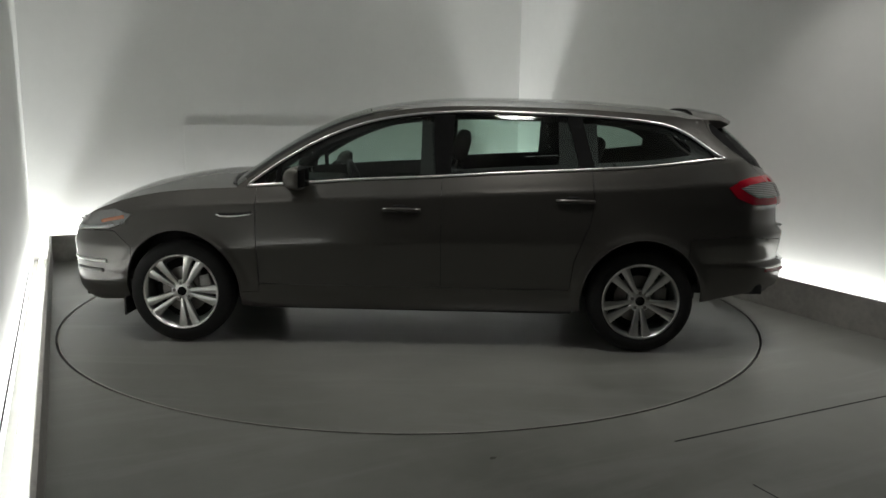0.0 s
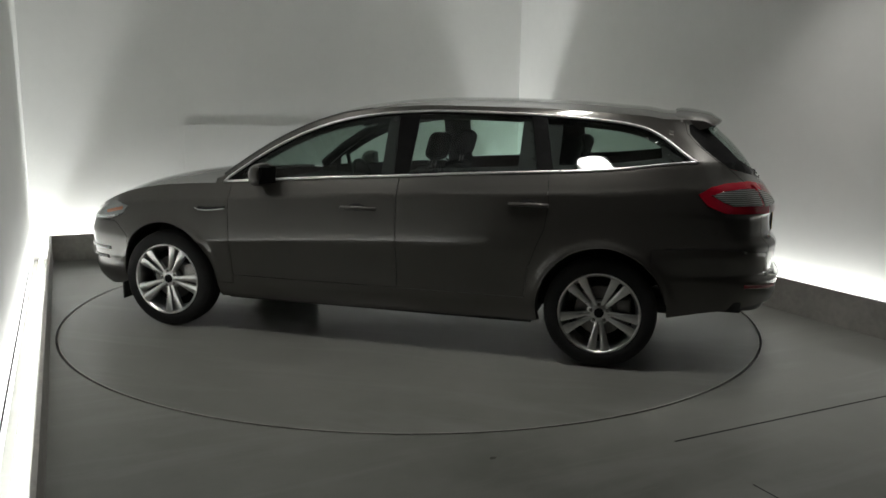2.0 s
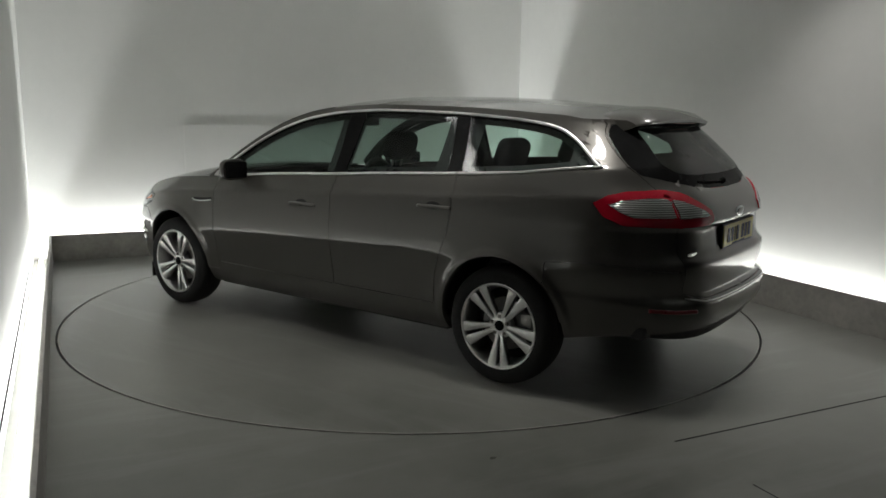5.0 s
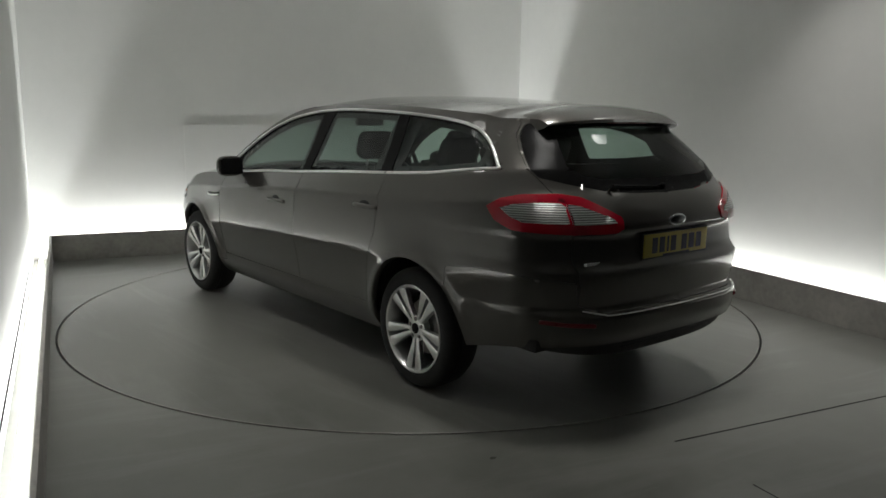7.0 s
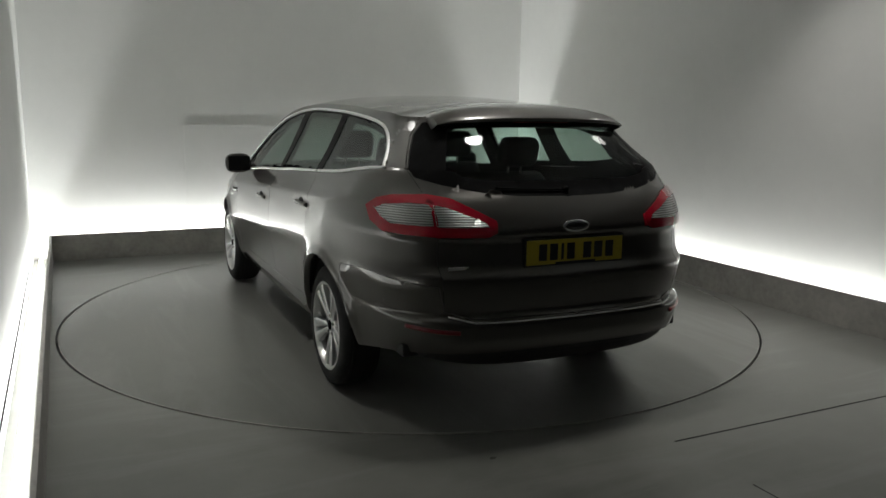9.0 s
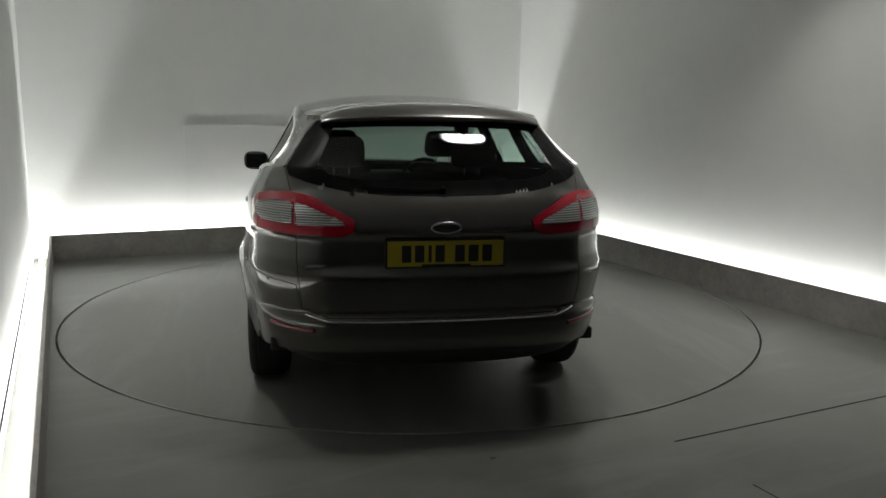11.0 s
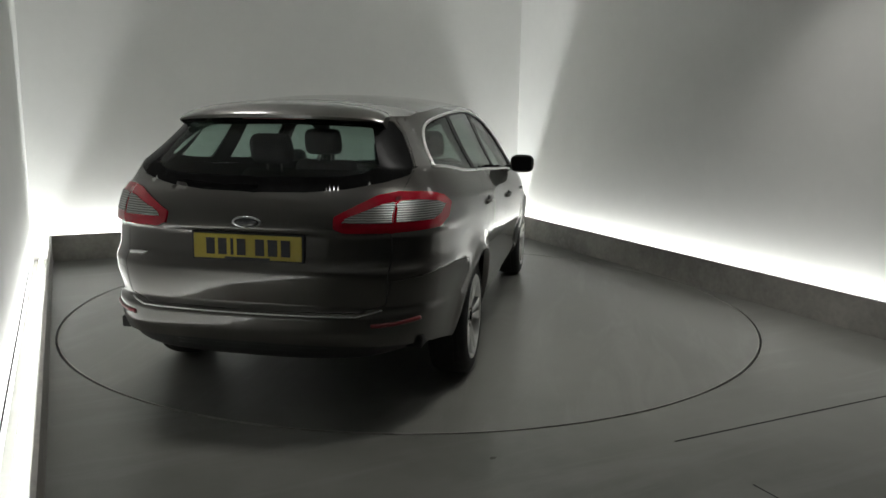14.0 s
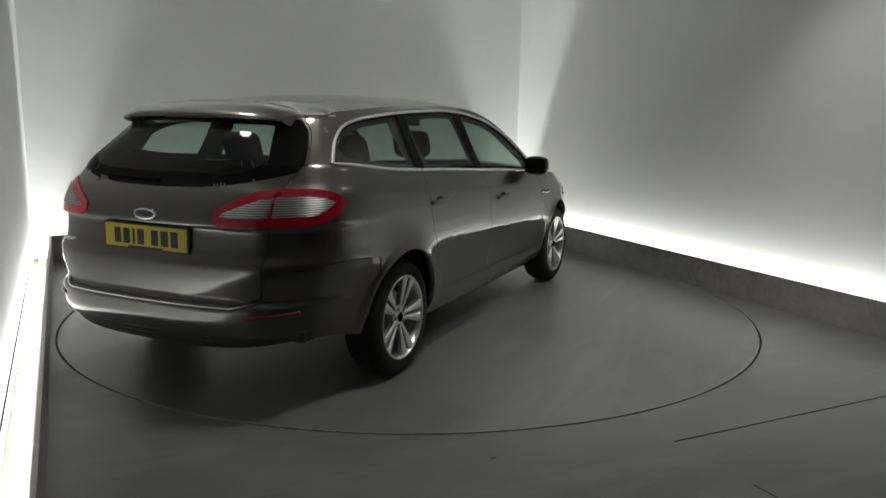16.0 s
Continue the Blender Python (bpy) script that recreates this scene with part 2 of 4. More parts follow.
box(bm, -7.1, 7.1, -10.1, WALL_V + T, CEIL, CEIL + T)
structure("ceiling", bm, CEILING_M, "plain matt white ceiling")
# hall walls added out of view; their grey fills the car's reflections
for name, b in (("wall_hall_left", (-7.1, -7.0, -10, -3.3)), ("wall_hall_right", (7.0, 7.1, -10, -3.3)), ("wall_hall_rear", (-7.0, 7.0, -10.1, -10)),
                ("wall_return_left", (-7.0, -WALL_U - T, -3.3, -3.2)), ("wall_return_right", (WALL_U + T, 7.0, -3.3, -3.2))):
    bm = bmesh.new()
    box(bm, *b, 0, CEIL)
    structure(name, bm, HALL_M, "plain grey wall of an added, unseen hall")

# panel on the back wall
bm = bmesh.new()
box(bm, -1.244, 0.62, WALL_V - 0.0055, WALL_V + 0.004, 0.0, 1.287, 0.001)
structure("wall_panel", bm, PANEL, "pale flush access panel on the grey wall")

# kerbs: a face board, its top, and the trough's white lining behind
KT = 0.022
for name, b in (("kerb_back", (-HALF - KT, HALF + KT, BACK, BACK + KT)), ("kerb_left", (-HALF - KT, -HALF, -3.3, BACK)), ("kerb_right", (HALF, HALF + KT, -3.3, BACK))):
    bm = bmesh.new()
    box(bm, *b, 0.0, KERB, 0.003)
    structure(name, bm, KERB_M, "low scuffed grey kerb hiding the light trough")
bm = bmesh.new()
box(bm, -WALL_U + 0.0005, -WALL_U + 0.008, -3.2, 2.35, 0.128, 0.136)
structure("trim", bm, PIT_AND_SHADE, "thin dark joint along the trough")


def tube_light(u, v, length, turn):
    ob = new("tube_light")
    ob.matrix_world = in_room(u, v, 0.0, 0, 0, turn)
    bm = bmesh.new()
    lathe(bm, [(0.0, -length / 2), (0.013, -length / 2), (0.013, length / 2), (0.0, length / 2)], 8)
    bmesh.ops.transform(bm, matrix=pose(0, 0, 0.055, 0, 0, 90), verts=bm.verts)
    part("tube", bm, TUBE_GLOW, ob, "glowing white tube", smooth=True, angle=40)
    for d in (-0.46, -0.15, 0.15, 0.46):
        bm = bmesh.new()
        box(bm, length * d - 0.03, length * d + 0.03, -0.018, 0.018, 0.0, 0.044, 0.003)
        part("bracket", bm, TROUGH_M, ob)
    return tagged(ob, "long white tube light in the trough", "tube light", "tube lights")


tube_light(0, BACK + TUBE_OFF, 5.1, 0)
tube_light(HALF + TUBE_OFF, -0.1, 5.7, 90)
tube_light(-HALF - TUBE_OFF, -0.1, 5.7, 90)


def ceiling_lamp(u, v):
    ob = new("ceiling_lamp")
    ob.matrix_world = in_room(u, v, CEIL)
    bm = bmesh.new()
    lathe(bm, [(0.0, 0.0), (0.26, 0.0), (0.26, -0.09), (0.25, -0.10), (0.235, -0.10), (0.23, -0.09), (0.0, -0.09)], 40, "Z")
    part("housing", bm, BLACK, ob, smooth=True, angle=40)
    bm = bmesh.new()
    lathe(bm, [(0.0, -0.112), (0.22, -0.110), (0.228, -0.102), (0.228, -0.092)], 40, "Z")
    part("diffuser", bm, LAMP_GLOW, ob, "bright white diffuser", smooth=True, angle=60)
    return tagged(ob, "round black ceiling lamp with a bright diffuser", "lamp", "ceiling lamps")


for u, v, share in LAMPS:
    ceiling_lamp(u, v)

# ---------------------------------------------------------------- the car
# Car space: x forwards, y to its left, z up, origin on the ground midway between the axles.
TURN = [(0.0, 0.0268, -0.2265, 176.021), (1.0, 0.0001, -0.2281, 169.296), (2.0, -0.027, -0.2264, 162.475), (3.0, -0.054, -0.2216, 155.569), (4.0, -0.0806, -0.2133, 148.588), (5.0, -0.1061, -0.2019, 141.544), (6.0, -0.1303, -0.1872, 134.447), (7.0, -0.1525, -0.1696, 127.308), (8.0, -0.1725, -0.1492, 120.137), (9.0, -0.1898, -0.1264, 112.946), (10.0, -0.2042, -0.1016, 105.745), (11.0, -0.2153, -0.0753, 98.544), (12.0, -0.223, -0.0477, 91.355), (13.0, -0.2272, -0.0195, 84.189), (14.0, -0.2279, 0.0088, 77.055), (15.0, -0.225, 0.0369, 69.965), (16.0, -0.2188, 0.0642, 62.93)]
AXLE, HUB_Z, TYRE_R, ARCH_R = 1.425, 0.325, 0.325, 0.372

car = tagged(new("car"), "dark brown-grey metallic estate car with chrome window trim", "car")


def table(*pairs):
    xs = np.array([p[0] for p in pairs], float)
    ys = np.array([p[1] for p in pairs], float)
    d = np.diff(ys) / np.diff(xs)
    m = np.zeros(len(xs))
    m[0], m[-1] = d[0], d[-1]
    for i in range(1, len(xs) - 1):
        m[i] = 0 if d[i - 1] * d[i] <= 0 else 2 * d[i - 1] * d[i] / (d[i - 1] + d[i])

    def f(x):
        x = np.clip(np.asarray(x, float), xs[0], xs[-1])
        i = np.clip(np.searchsorted(xs, x) - 1, 0, len(xs) - 2)
        h = xs[i + 1] - xs[i]
        t = (x - xs[i]) / h
        return ((2 * t ** 3 - 3 * t ** 2 + 1) * ys[i] + (t ** 3 - 2 * t ** 2 + t) * h * m[i]
                + (3 * t ** 2 - 2 * t ** 3) * ys[i + 1] + (t ** 3 - t ** 2) * h * m[i + 1])
    return f


# lines of the side view, by x
belt = table((-2.6, 1.20), (-2.1, 1.197), (-1.86, 1.185), (-1.44, 1.138), (-1.1, 1.116), (-0.53, 1.084), (-0.12, 1.056), (0.3, 1.033), (0.64, 1.008), (0.99, 0.983),
             (1.24, 0.968), (1.5, 0.945), (1.77, 0.893), (2.0, 0.815), (2.15, 0.745), (2.27, 0.69), (2.4, 0.655))
edge = table((-2.6, 1.428), (-2.05, 1.432), (-1.9, 1.449), (-1.75, 1.457), (-1.56, 1.468), (-1.285, 1.481), (-0.905, 1.490), (-0.42, 1.495), (-0.107, 1.482), (0.173, 1.447),
             (0.384, 1.392), (0.597, 1.300), (0.813, 1.172), (1.02, 1.022), (1.08, 0.978))
dlo_top = table((-1.925, 1.185), (-1.87, 1.222), (-1.71, 1.335), (-1.62, 1.378), (-1.5, 1.405), (-1.285, 1.428), (-0.905, 1.450), (-0.42, 1.460), (-0.107, 1.445), (0.173, 1.408), (0.384, 1.350),
                (0.597, 1.258), (0.813, 1.130), (1.03, 0.975))
floor_line = table((-2.5, 0.41), (-2.25, 0.39), (-2.0, 0.355), (-1.8, 0.315), (-1.1, 0.235), (1.1, 0.225), (1.8, 0.235), (2.1, 0.20), (2.4, 0.19))
# half widths
low_w = table((0.15, 0.74), (0.20, 0.800), (0.25, 0.845), (0.30, 0.872), (0.34, 0.886), (0.37, 0.8895), (0.40, 0.8905), (0.46, 0.901), (0.54, 0.919), (0.585, 0.9305), (0.600, 0.9338), (0.606, 0.9342))
mid_w = table((0.0, 0.9342), (0.10, 0.9340), (0.25, 0.9312), (0.45, 0.9256), (0.60, 0.9200), (0.70, 0.9158), (0.722, 0.9148), (0.738, 0.9120), (0.77, 0.903), (0.85, 0.886), (0.93, 0.868), (1.0, 0.852))
# the sharp line low on the doors, and the shoulder line under the windows
crease = table((-2.6, 0.690), (-1.8, 0.690), (-0.9, 0.688), (0.2, 0.662), (0.95, 0.625), (1.6, 0.606), (2.4, 0.60))
SHOULDER = 0.725
high_w = table((0.0, 0.852), (0.06, 0.838), (0.3, 0.780), (0.6, 0.715), (0.82, 0.669), (0.92, 0.645), (0.97, 0.630), (1.0, 0.610))
# ends, by z
tail_x = table((0.15, 2.25), (0.33, 2.36), (0.41, 2.425), (0.47, 2.442), (0.535, 2.442), (0.552, 2.425), (0.565, 2.400), (0.60, 2.405), (0.70, 2.418), (0.735, 2.420), (0.765, 2.395), (0.80, 2.378), (0.885, 2.372), (0.903, 2.376), (0.916, 2.390), (0.93, 2.391),
               (0.99, 2.372), (1.05, 2.338), (1.085, 2.310), (1.105, 2.288), (1.20, 2.225), (1.30, 2.140), (1.40, 2.035), (1.425, 2.018), (1.45, 2.030))
nose_x = table((0.15, 2.16), (0.22, 2.26), (0.30, 2.295), (0.45, 2.30), (0.58, 2.295), (0.66, 2.275), (0.75, 2.25), (0.9, 2.24), (1.5, 2.24))
N_TAIL, N_NOSE = 5.6, 4.7


def width(x, z):
    zb, zc = belt(x), crease(x)
    m = np.clip((z - zc) / np.maximum(zb - zc, 0.02), 0, 1)
    g = np.clip((z - zb) / (1.49 - zb), 0, 1)
    pinch = 0.16 * np.clip((-1.0 - x) / 0.9, 0, 1) * g * (1 - g)
    zl = np.where(z < 0.40, z, 0.40 + (z - 0.40) * 0.206 / (zc - 0.40))
    w = np.where(z <= zc, low_w(zl), np.where(z <= zb, mid_w(m), high_w(g) * (1 - pinch)))
    return w


def flare(x, z):
    out = 0.0
    for ax in (AXLE, -AXLE):
        r = np.hypot(x - ax, z - HUB_Z)
        amt = 0.026 if ax > 0 else 0.032
        up = np.clip((z - 0.24) / 0.2, 0, 1)
        d = np.maximum(r - ARCH_R - 0.022, 0.0)
        out = out + amt * up * (0.5 * np.exp(-(d / 0.022) ** 2) + 0.5 * np.exp(-(d / 0.085) ** 2))
    return out


def side_y(x, z):
    """Half width of the body at x, z."""
    x, z = np.asarray(x, float), np.asarray(z, float)
    L = np.where(x < 0, tail_x(z), nose_x(z))
    n = np.where(x < 0, N_TAIL, N_NOSE)
    k = np.clip(np.abs(x) / L, 0, 1)
    return width(x, z) * (1 - k ** n) ** (1 / n) + flare(x, z)


# q: length along a reference contour, from the middle of the tail to the middle of the nose


def _contour():
    xs, ys = [], []
    for s, L, n in ((-1, 2.40, N_TAIL), (1, 2.34, N_NOSE)):
        k = 1 - np.linspace(0, 1, 6000) ** 2.2
        k = np.clip(k, 0, 1)
        y = 0.92 * (1 - k ** n) ** (1 / n)
        xi, yi = s * k, y
        # the flat of the end, where k is near 1, is sampled by y
        yy = np.linspace(0, 0.92 * (1 - 0.97 ** n) ** (1 / n), 800)
        kk = (1 - (yy / 0.92) ** n) ** (1 / n)
        sel = k < 0.97
        xi = np.concatenate([s * kk, xi[sel]])
        yi = np.concatenate([yy, yi[sel]])
        if s > 0:
            xi, yi = xi[::-1], yi[::-1]
        xs.append(xi), ys.append(yi)
    xi, yi = np.concatenate(xs), np.concatenate(ys)
    px = np.where(xi < 0, xi * 2.40, xi * 2.34)
    q = np.concatenate([[0], np.cumsum(np.hypot(np.diff(px), np.diff(yi)))])
    return q, xi, yi / 0.92


CQ, CXI, CETA = _contour()
QMAX = CQ[-1]


def surf(q, z):
    """The body's left side as points, by q and height."""
    q, z = np.asarray(q, float), np.asarray(z, float)
    xi = np.interp(q, CQ, CXI)
    eta = np.interp(q, CQ, CETA)
    x = xi * np.where(xi < 0, tail_x(z), nose_x(z)) + 0.055 * eta ** 2 * np.clip((-0.87 - xi) / 0.09, 0, 1)
    y = width(x, z) * eta + flare(x, z) * np.clip(eta * 3 - 2, 0, 1)
    return np.stack([x, y, z], -1)


def q_of_x(x, z):
    xi = np.asarray(x, float) / np.where(np.asarray(x) < 0, tail_x(z), nose_x(z))
    return np.interp(xi, CXI, CQ)


def q_of_y(y, z, tail=True):
    L = tail_x(z) if tail else nose_x(z)
    eta = np.asarray(y, float) / width((-1 if tail else 1) * L * 0.97, z)
    if tail:
        sel = CXI < -0.2
        return np.interp(eta, CETA[sel], CQ[sel])
    sel = CXI > 0.2
    return np.interp(-eta, -CETA[sel], CQ[sel])


def outline(points, step=0.006, closed=True):
    """A dense line in q, z through points ('x', x, z), ('y', y, z: on the tail) or ('n', y, z: on the nose)."""
    out = []
    conv = []
    for k, a, z in points:
        q = q_of_x(a, z) if k == "x" else q_of_y(a, z, k == "y")
        conv.append((k, a, z, float(q)))
    n = len(conv)
    for i in range(n if closed else n - 1):
        k0, a0, z0, q0 = conv[i]
        k1, a1, z1, q1 = conv[(i + 1) % n]
        m = max(2, int(math.hypot(q1 - q0, z1 - z0) / step))
        for j in range(m):
            t = j / m
            z = z0 + (z1 - z0) * t
            if k0 == k1:
                a = a0 + (a1 - a0) * t
                q = float(q_of_x(a, z) if k0 == "x" else q_of_y(a, z, k0 == "y"))
            else:
                q = q0 + (q1 - q0) * t
            out.append((q, z))
    if not closed:
        out.append((conv[-1][3], conv[-1][2]))
    return np.array(out)


def inside(poly, pts):
    x, y = pts[:, 0], pts[:, 1]
    res = np.zeros(len(pts), bool)
    x0, y0 = poly[:, 0], poly[:, 1]
    x1, y1 = np.roll(x0, -1), np.roll(y0, -1)
    for a, b, c, d in zip(x0, y0, x1, y1):
        if b != d:
            res ^= ((b > y) != (d > y)) & (x < (c - a) * (y - b) / (d - b) + a)
    return res


def along_top(x0, x1, n=24, drop=0.0):
    return [("x", float(x), float(dlo_top(x)) - drop) for x in np.linspace(x0, x1, n)]


def along_belt(x0, x1, n=12, lift=0.012):
    return [("x", float(x), float(belt(x)) + lift) for x in np.linspace(x0, x1, n)]


TIP_R, TIP_F = -1.915, 1.0
REGIONS = [
    ("front_bumper", [("n", 0.0, 0.655), ("n", 0.4, 0.655), ("n", 0.62, 0.68), ("x", 1.86, 0.69), ("x", 1.74, 0.60), ("x", 1.74, 0.10), ("n", 0.0, 0.10)]),
    ("front_fender", [("x", 0.938, 0.33), ("x", 0.938, 0.60), ("x", 0.945, 0.98), ("x", 1.02, 1.3), ("n", 0.0, 1.3), ("n", 0.0, 0.655), ("n", 0.4, 0.655), ("n", 0.62, 0.68), ("x", 1.86, 0.69), ("x", 1.74, 0.60), ("x", 1.74, 0.33)]),
    ("headlight", [("x", 1.735, 0.800), ("x", 1.80, 0.735), ("x", 1.90, 0.700), ("n", 0.66, 0.668), ("n", 0.50, 0.672), ("n", 0.46, 0.70), ("n", 0.62, 0.76), ("x", 1.98, 0.806), ("x", 1.86, 0.826)]),
    ("rear_bumper", [("y", 0.0, 0.553), ("y", 0.52, 0.556), ("y", 0.635, 0.588), ("y", 0.66, 0.70), ("x", -2.12, 0.725), ("x", -1.95, 0.735), ("x", -1.70, 0.715), ("x", -1.70, 0.10), ("y", 0.0, 0.10)]),
    ("tailgate", [("y", 0.0, 0.553), ("y", 0.52, 0.556), ("y", 0.635, 0.588), ("y", 0.655, 0.80), ("y", 0.65, 1.0), ("y", 0.685, 1.13), ("y", 0.706, 1.20), ("y", 0.664, 1.27), ("y", 0.610, 1.35), ("y", 0.558, 1.41), ("y", 0.55, 1.6), ("y", 0.0, 1.6)]),
    ("window_border", [("y", 0.0, 1.083), ("y", 0.25, 1.088), ("y", 0.43, 1.104), ("y", 0.60, 1.138), ("y", 0.688, 1.165), ("y", 0.696, 1.205), ("y", 0.655, 1.27), ("y", 0.602, 1.35), ("y", 0.550, 1.404), ("y", 0.48, 1.418), ("y", 0.0, 1.424)]),
    ("rear_window", [("y", 0.0, 1.150), ("y", 0.40, 1.158), ("y", 0.50, 1.175), ("y", 0.555, 1.215), ("y", 0.475, 1.378), ("y", 0.45, 1.392), ("y", 0.0, 1.400)]),
    ("tail_light", [("x", -1.925, 1.028), ("x", -1.99, 1.067), ("x", -2.08, 1.086), ("y", 0.66, 1.094), ("y", 0.58, 1.080), ("y", 0.40, 0.985), ("y", 0.405, 0.935), ("y", 0.45, 0.917), ("y", 0.68, 0.918), ("x", -2.08, 0.925), ("x", -1.98, 0.965)]),
    ("light_lens_outer", [("x", -2.005, 1.024), ("x", -2.06, 1.044), ("y", 0.735, 1.056), ("y", 0.668, 1.052), ("y", 0.668, 0.966), ("x", -2.13, 0.968), ("x", -2.06, 0.990)]),
    ("light_lens_inner", [("y", 0.654, 1.050), ("y", 0.61, 1.042), ("y", 0.452, 0.978), ("y", 0.450, 0.964), ("y", 0.654, 0.962)]),
    ("front_door", [("x", 0.938, 0.385), ("x", 0.938, 0.60), ("x", 0.945, 0.98)] + along_belt(0.93, -0.195, 10) + [("x", -0.195, 0.7), ("x", -0.195, 0.385)]),
    ("rear_door", [("x", -0.195, 0.385), ("x", -0.195, 0.7)] + along_belt(-0.195, -1.10, 10) + [("x", -1.115, 0.95), ("x", -1.095, 0.80), ("x", -1.045, 0.68), ("x", -1.005, 0.56), ("x", -0.985, 0.385)]),
    ("window_surround", along_belt(TIP_R, TIP_F, 40) + along_top(TIP_F, TIP_R, 60)[1:-1]),
    ("front_window", along_belt(0.80, -0.155, 12, 0.02) + along_top(-0.135, 0.80, 24, 0.014)),
    ("rear_door_window", along_belt(-0.245, -1.03, 10, 0.02) + along_top(-0.965, -0.265, 16, 0.014)),
    ("quarter_window", along_belt(-1.12, -1.86, 10, 0.02) + along_top(-1.84, -1.055, 24, 0.014)),
    ("quarter_light", along_belt(0.90, 0.83, 4, 0.02) + along_top(0.83, 0.88, 4, 0.016)),
]
LINES = {n: outline(p) for n, p in REGIONS}


def arch_line(ax, r=ARCH_R):
    pts = []
    for a in np.linspace(-12, 192, 130):
        x, z = ax + r * math.cos(radians(a)), HUB_Z + r * 1.05 * math.sin(radians(a))
        pts.append((float(q_of_x(x, z)), z))
    return np.array(pts)


for nm, pts in (("cut_a", [("x", -0.92, 1.06), ("x", -0.92, 1.47)]), ("cut_b", [("x", -1.16, 1.08), ("x", -1.16, 1.47)]), ("cut_c", [("x", -0.06, 1.02), ("x", -0.06, 1.47)]),
                ("cut_d", [("x", -1.70 - 0.25 * (1.40 - z), z) for z in (1.10, 1.25, 1.42)]),
                ("cut_e", along_top(-1.75, 0.75, 40, 0.045)), ("cut_f", along_belt(-1.85, -0.25, 20, 0.045)), ("cut_g", [("x", -1.78, 1.12), ("x", -1.78, 1.48)])):
    LINES[nm] = outline(pts, closed=False)
for nm, ax in (("arch_front", AXLE), ("arch_rear", -AXLE)):
    LINES[nm] = arch_line(ax)
LINES["crease"] = outline([("x", float(x), float(crease(x))) for x in np.linspace(-1.0, 1.0, 40)], closed=False)
LINES["shoulder"] = outline([("x", float(x), float(crease(x) + SHOULDER * (belt(x) - crease(x)))) for x in np.linspace(-1.9, 1.6, 60)], closed=False)


def build_shell():
    """The left half of the body as triangles, each with the name of its panel."""
    nq = 330
    qs = np.linspace(0, QMAX, nq)
    low_rows, high_rows = 60, 28
    V, F, names = [], [], []
    for stack in (0, 1):
        rows = low_rows if stack == 0 else high_rows
        Q = np.repeat(qs[:, None], rows + 1, 1)
        R = np.repeat(np.linspace(0, 1, rows + 1)[None, :], nq, 0)
        x0 = surf(qs, np.full(nq, 0.9))[:, 0]
        if stack == 0:
            zb, zt = floor_line(x0), belt(x0)
            Z = zb[:, None] + R * (zt - zb)[:, None]
        else:
            zb, zt = belt(x0), np.maximum(edge(x0), belt(x0))
            Z = zb[:, None] + R * (zt - zb)[:, None]
        keep = np.ones(nq, bool) if stack == 0 else ((edge(x0) > belt(x0) + 0.002) & (x0 < 1.075))
        base = sum(len(v) for v in V)
        V.append(np.stack([Q.ravel(), Z.ravel()], -1))
        idx = lambda i, j: base + i * (rows + 1) + j
        for i in range(nq - 1):
            if not (keep[i] and keep[i + 1]):
                continue
            for j in range(rows):
                F.append((idx(i, j), idx(i + 1, j), idx(i + 1, j + 1), idx(i, j + 1)))
        if stack == 0:
            top_low = [idx(i, rows) for i in range(nq)]
        else:
            top_high = [idx(i, rows) for i in range(nq)]
            high_keep = keep
    V = np.concatenate(V)
    fixed = np.zeros(len(V), bool)
    fixed[top_low] = True
    fixed[top_high] = True
    fixed[[i for i in range(len(V)) if V[i, 0] < 1e-6 or V[i, 0] > QMAX - 1e-6]] = True
    B = np.concatenate(list(LINES.values()))
    cell = QMAX / nq
    snapped = np.zeros(len(V), bool)
    near = np.full(len(V), 9.0)
    who = np.zeros(len(V), int)
    for i in range(0, len(V), 2000):
        d = np.hypot(V[i:i + 2000, None, 0] - B[None, :, 0], V[i:i + 2000, None, 1] - B[None, :, 1])
        who[i:i + 2000] = d.argmin(1)
        near[i:i + 2000] = d.min(1)
    sel = (near < cell * 0.56) & ~fixed
    V[sel] = B[who[sel]]
    snapped = sel
    tris = []
    for a, b, c, d in F:
        if snapped[b] and snapped[d] and not (snapped[a] and snapped[c]):
            tris += [(a, b, d), (b, c, d)]
        else:
            tris += [(a, b, c), (a, c, d)]
    tris = np.array(tris)
    cen = V[tris].mean(1)
    lab = np.array(["body_side"] * len(tris), dtype=object)
    for n, _ in REGIONS:
        lab[inside(LINES[n], cen)] = n
    P = surf(V[:, 0], V[:, 1])
    C3 = P[tris].mean(1)
    for ax in (AXLE, -AXLE):
        r = np.hypot(C3[:, 0] - ax, (C3[:, 2] - HUB_Z) / 1.05)
        lab[r < ARCH_R] = "gone"
    return V, P, tris, lab, top_low, top_high, high_keep


SV, SP, ST, SL, TOP_LOW, TOP_HIGH, HIGH_KEEP = build_shell()
RAISE = {"tail_light": 0.007, "light_lens_outer": 0.010, "light_lens_inner": 0.010, "headlight": 0.003, "window_surround": -0.003, "front_window": -0.006, "rear_door_window": -0.006,
         "quarter_window": -0.006, "quarter_light": -0.004, "rear_window": -0.004, "window_border": -0.003}


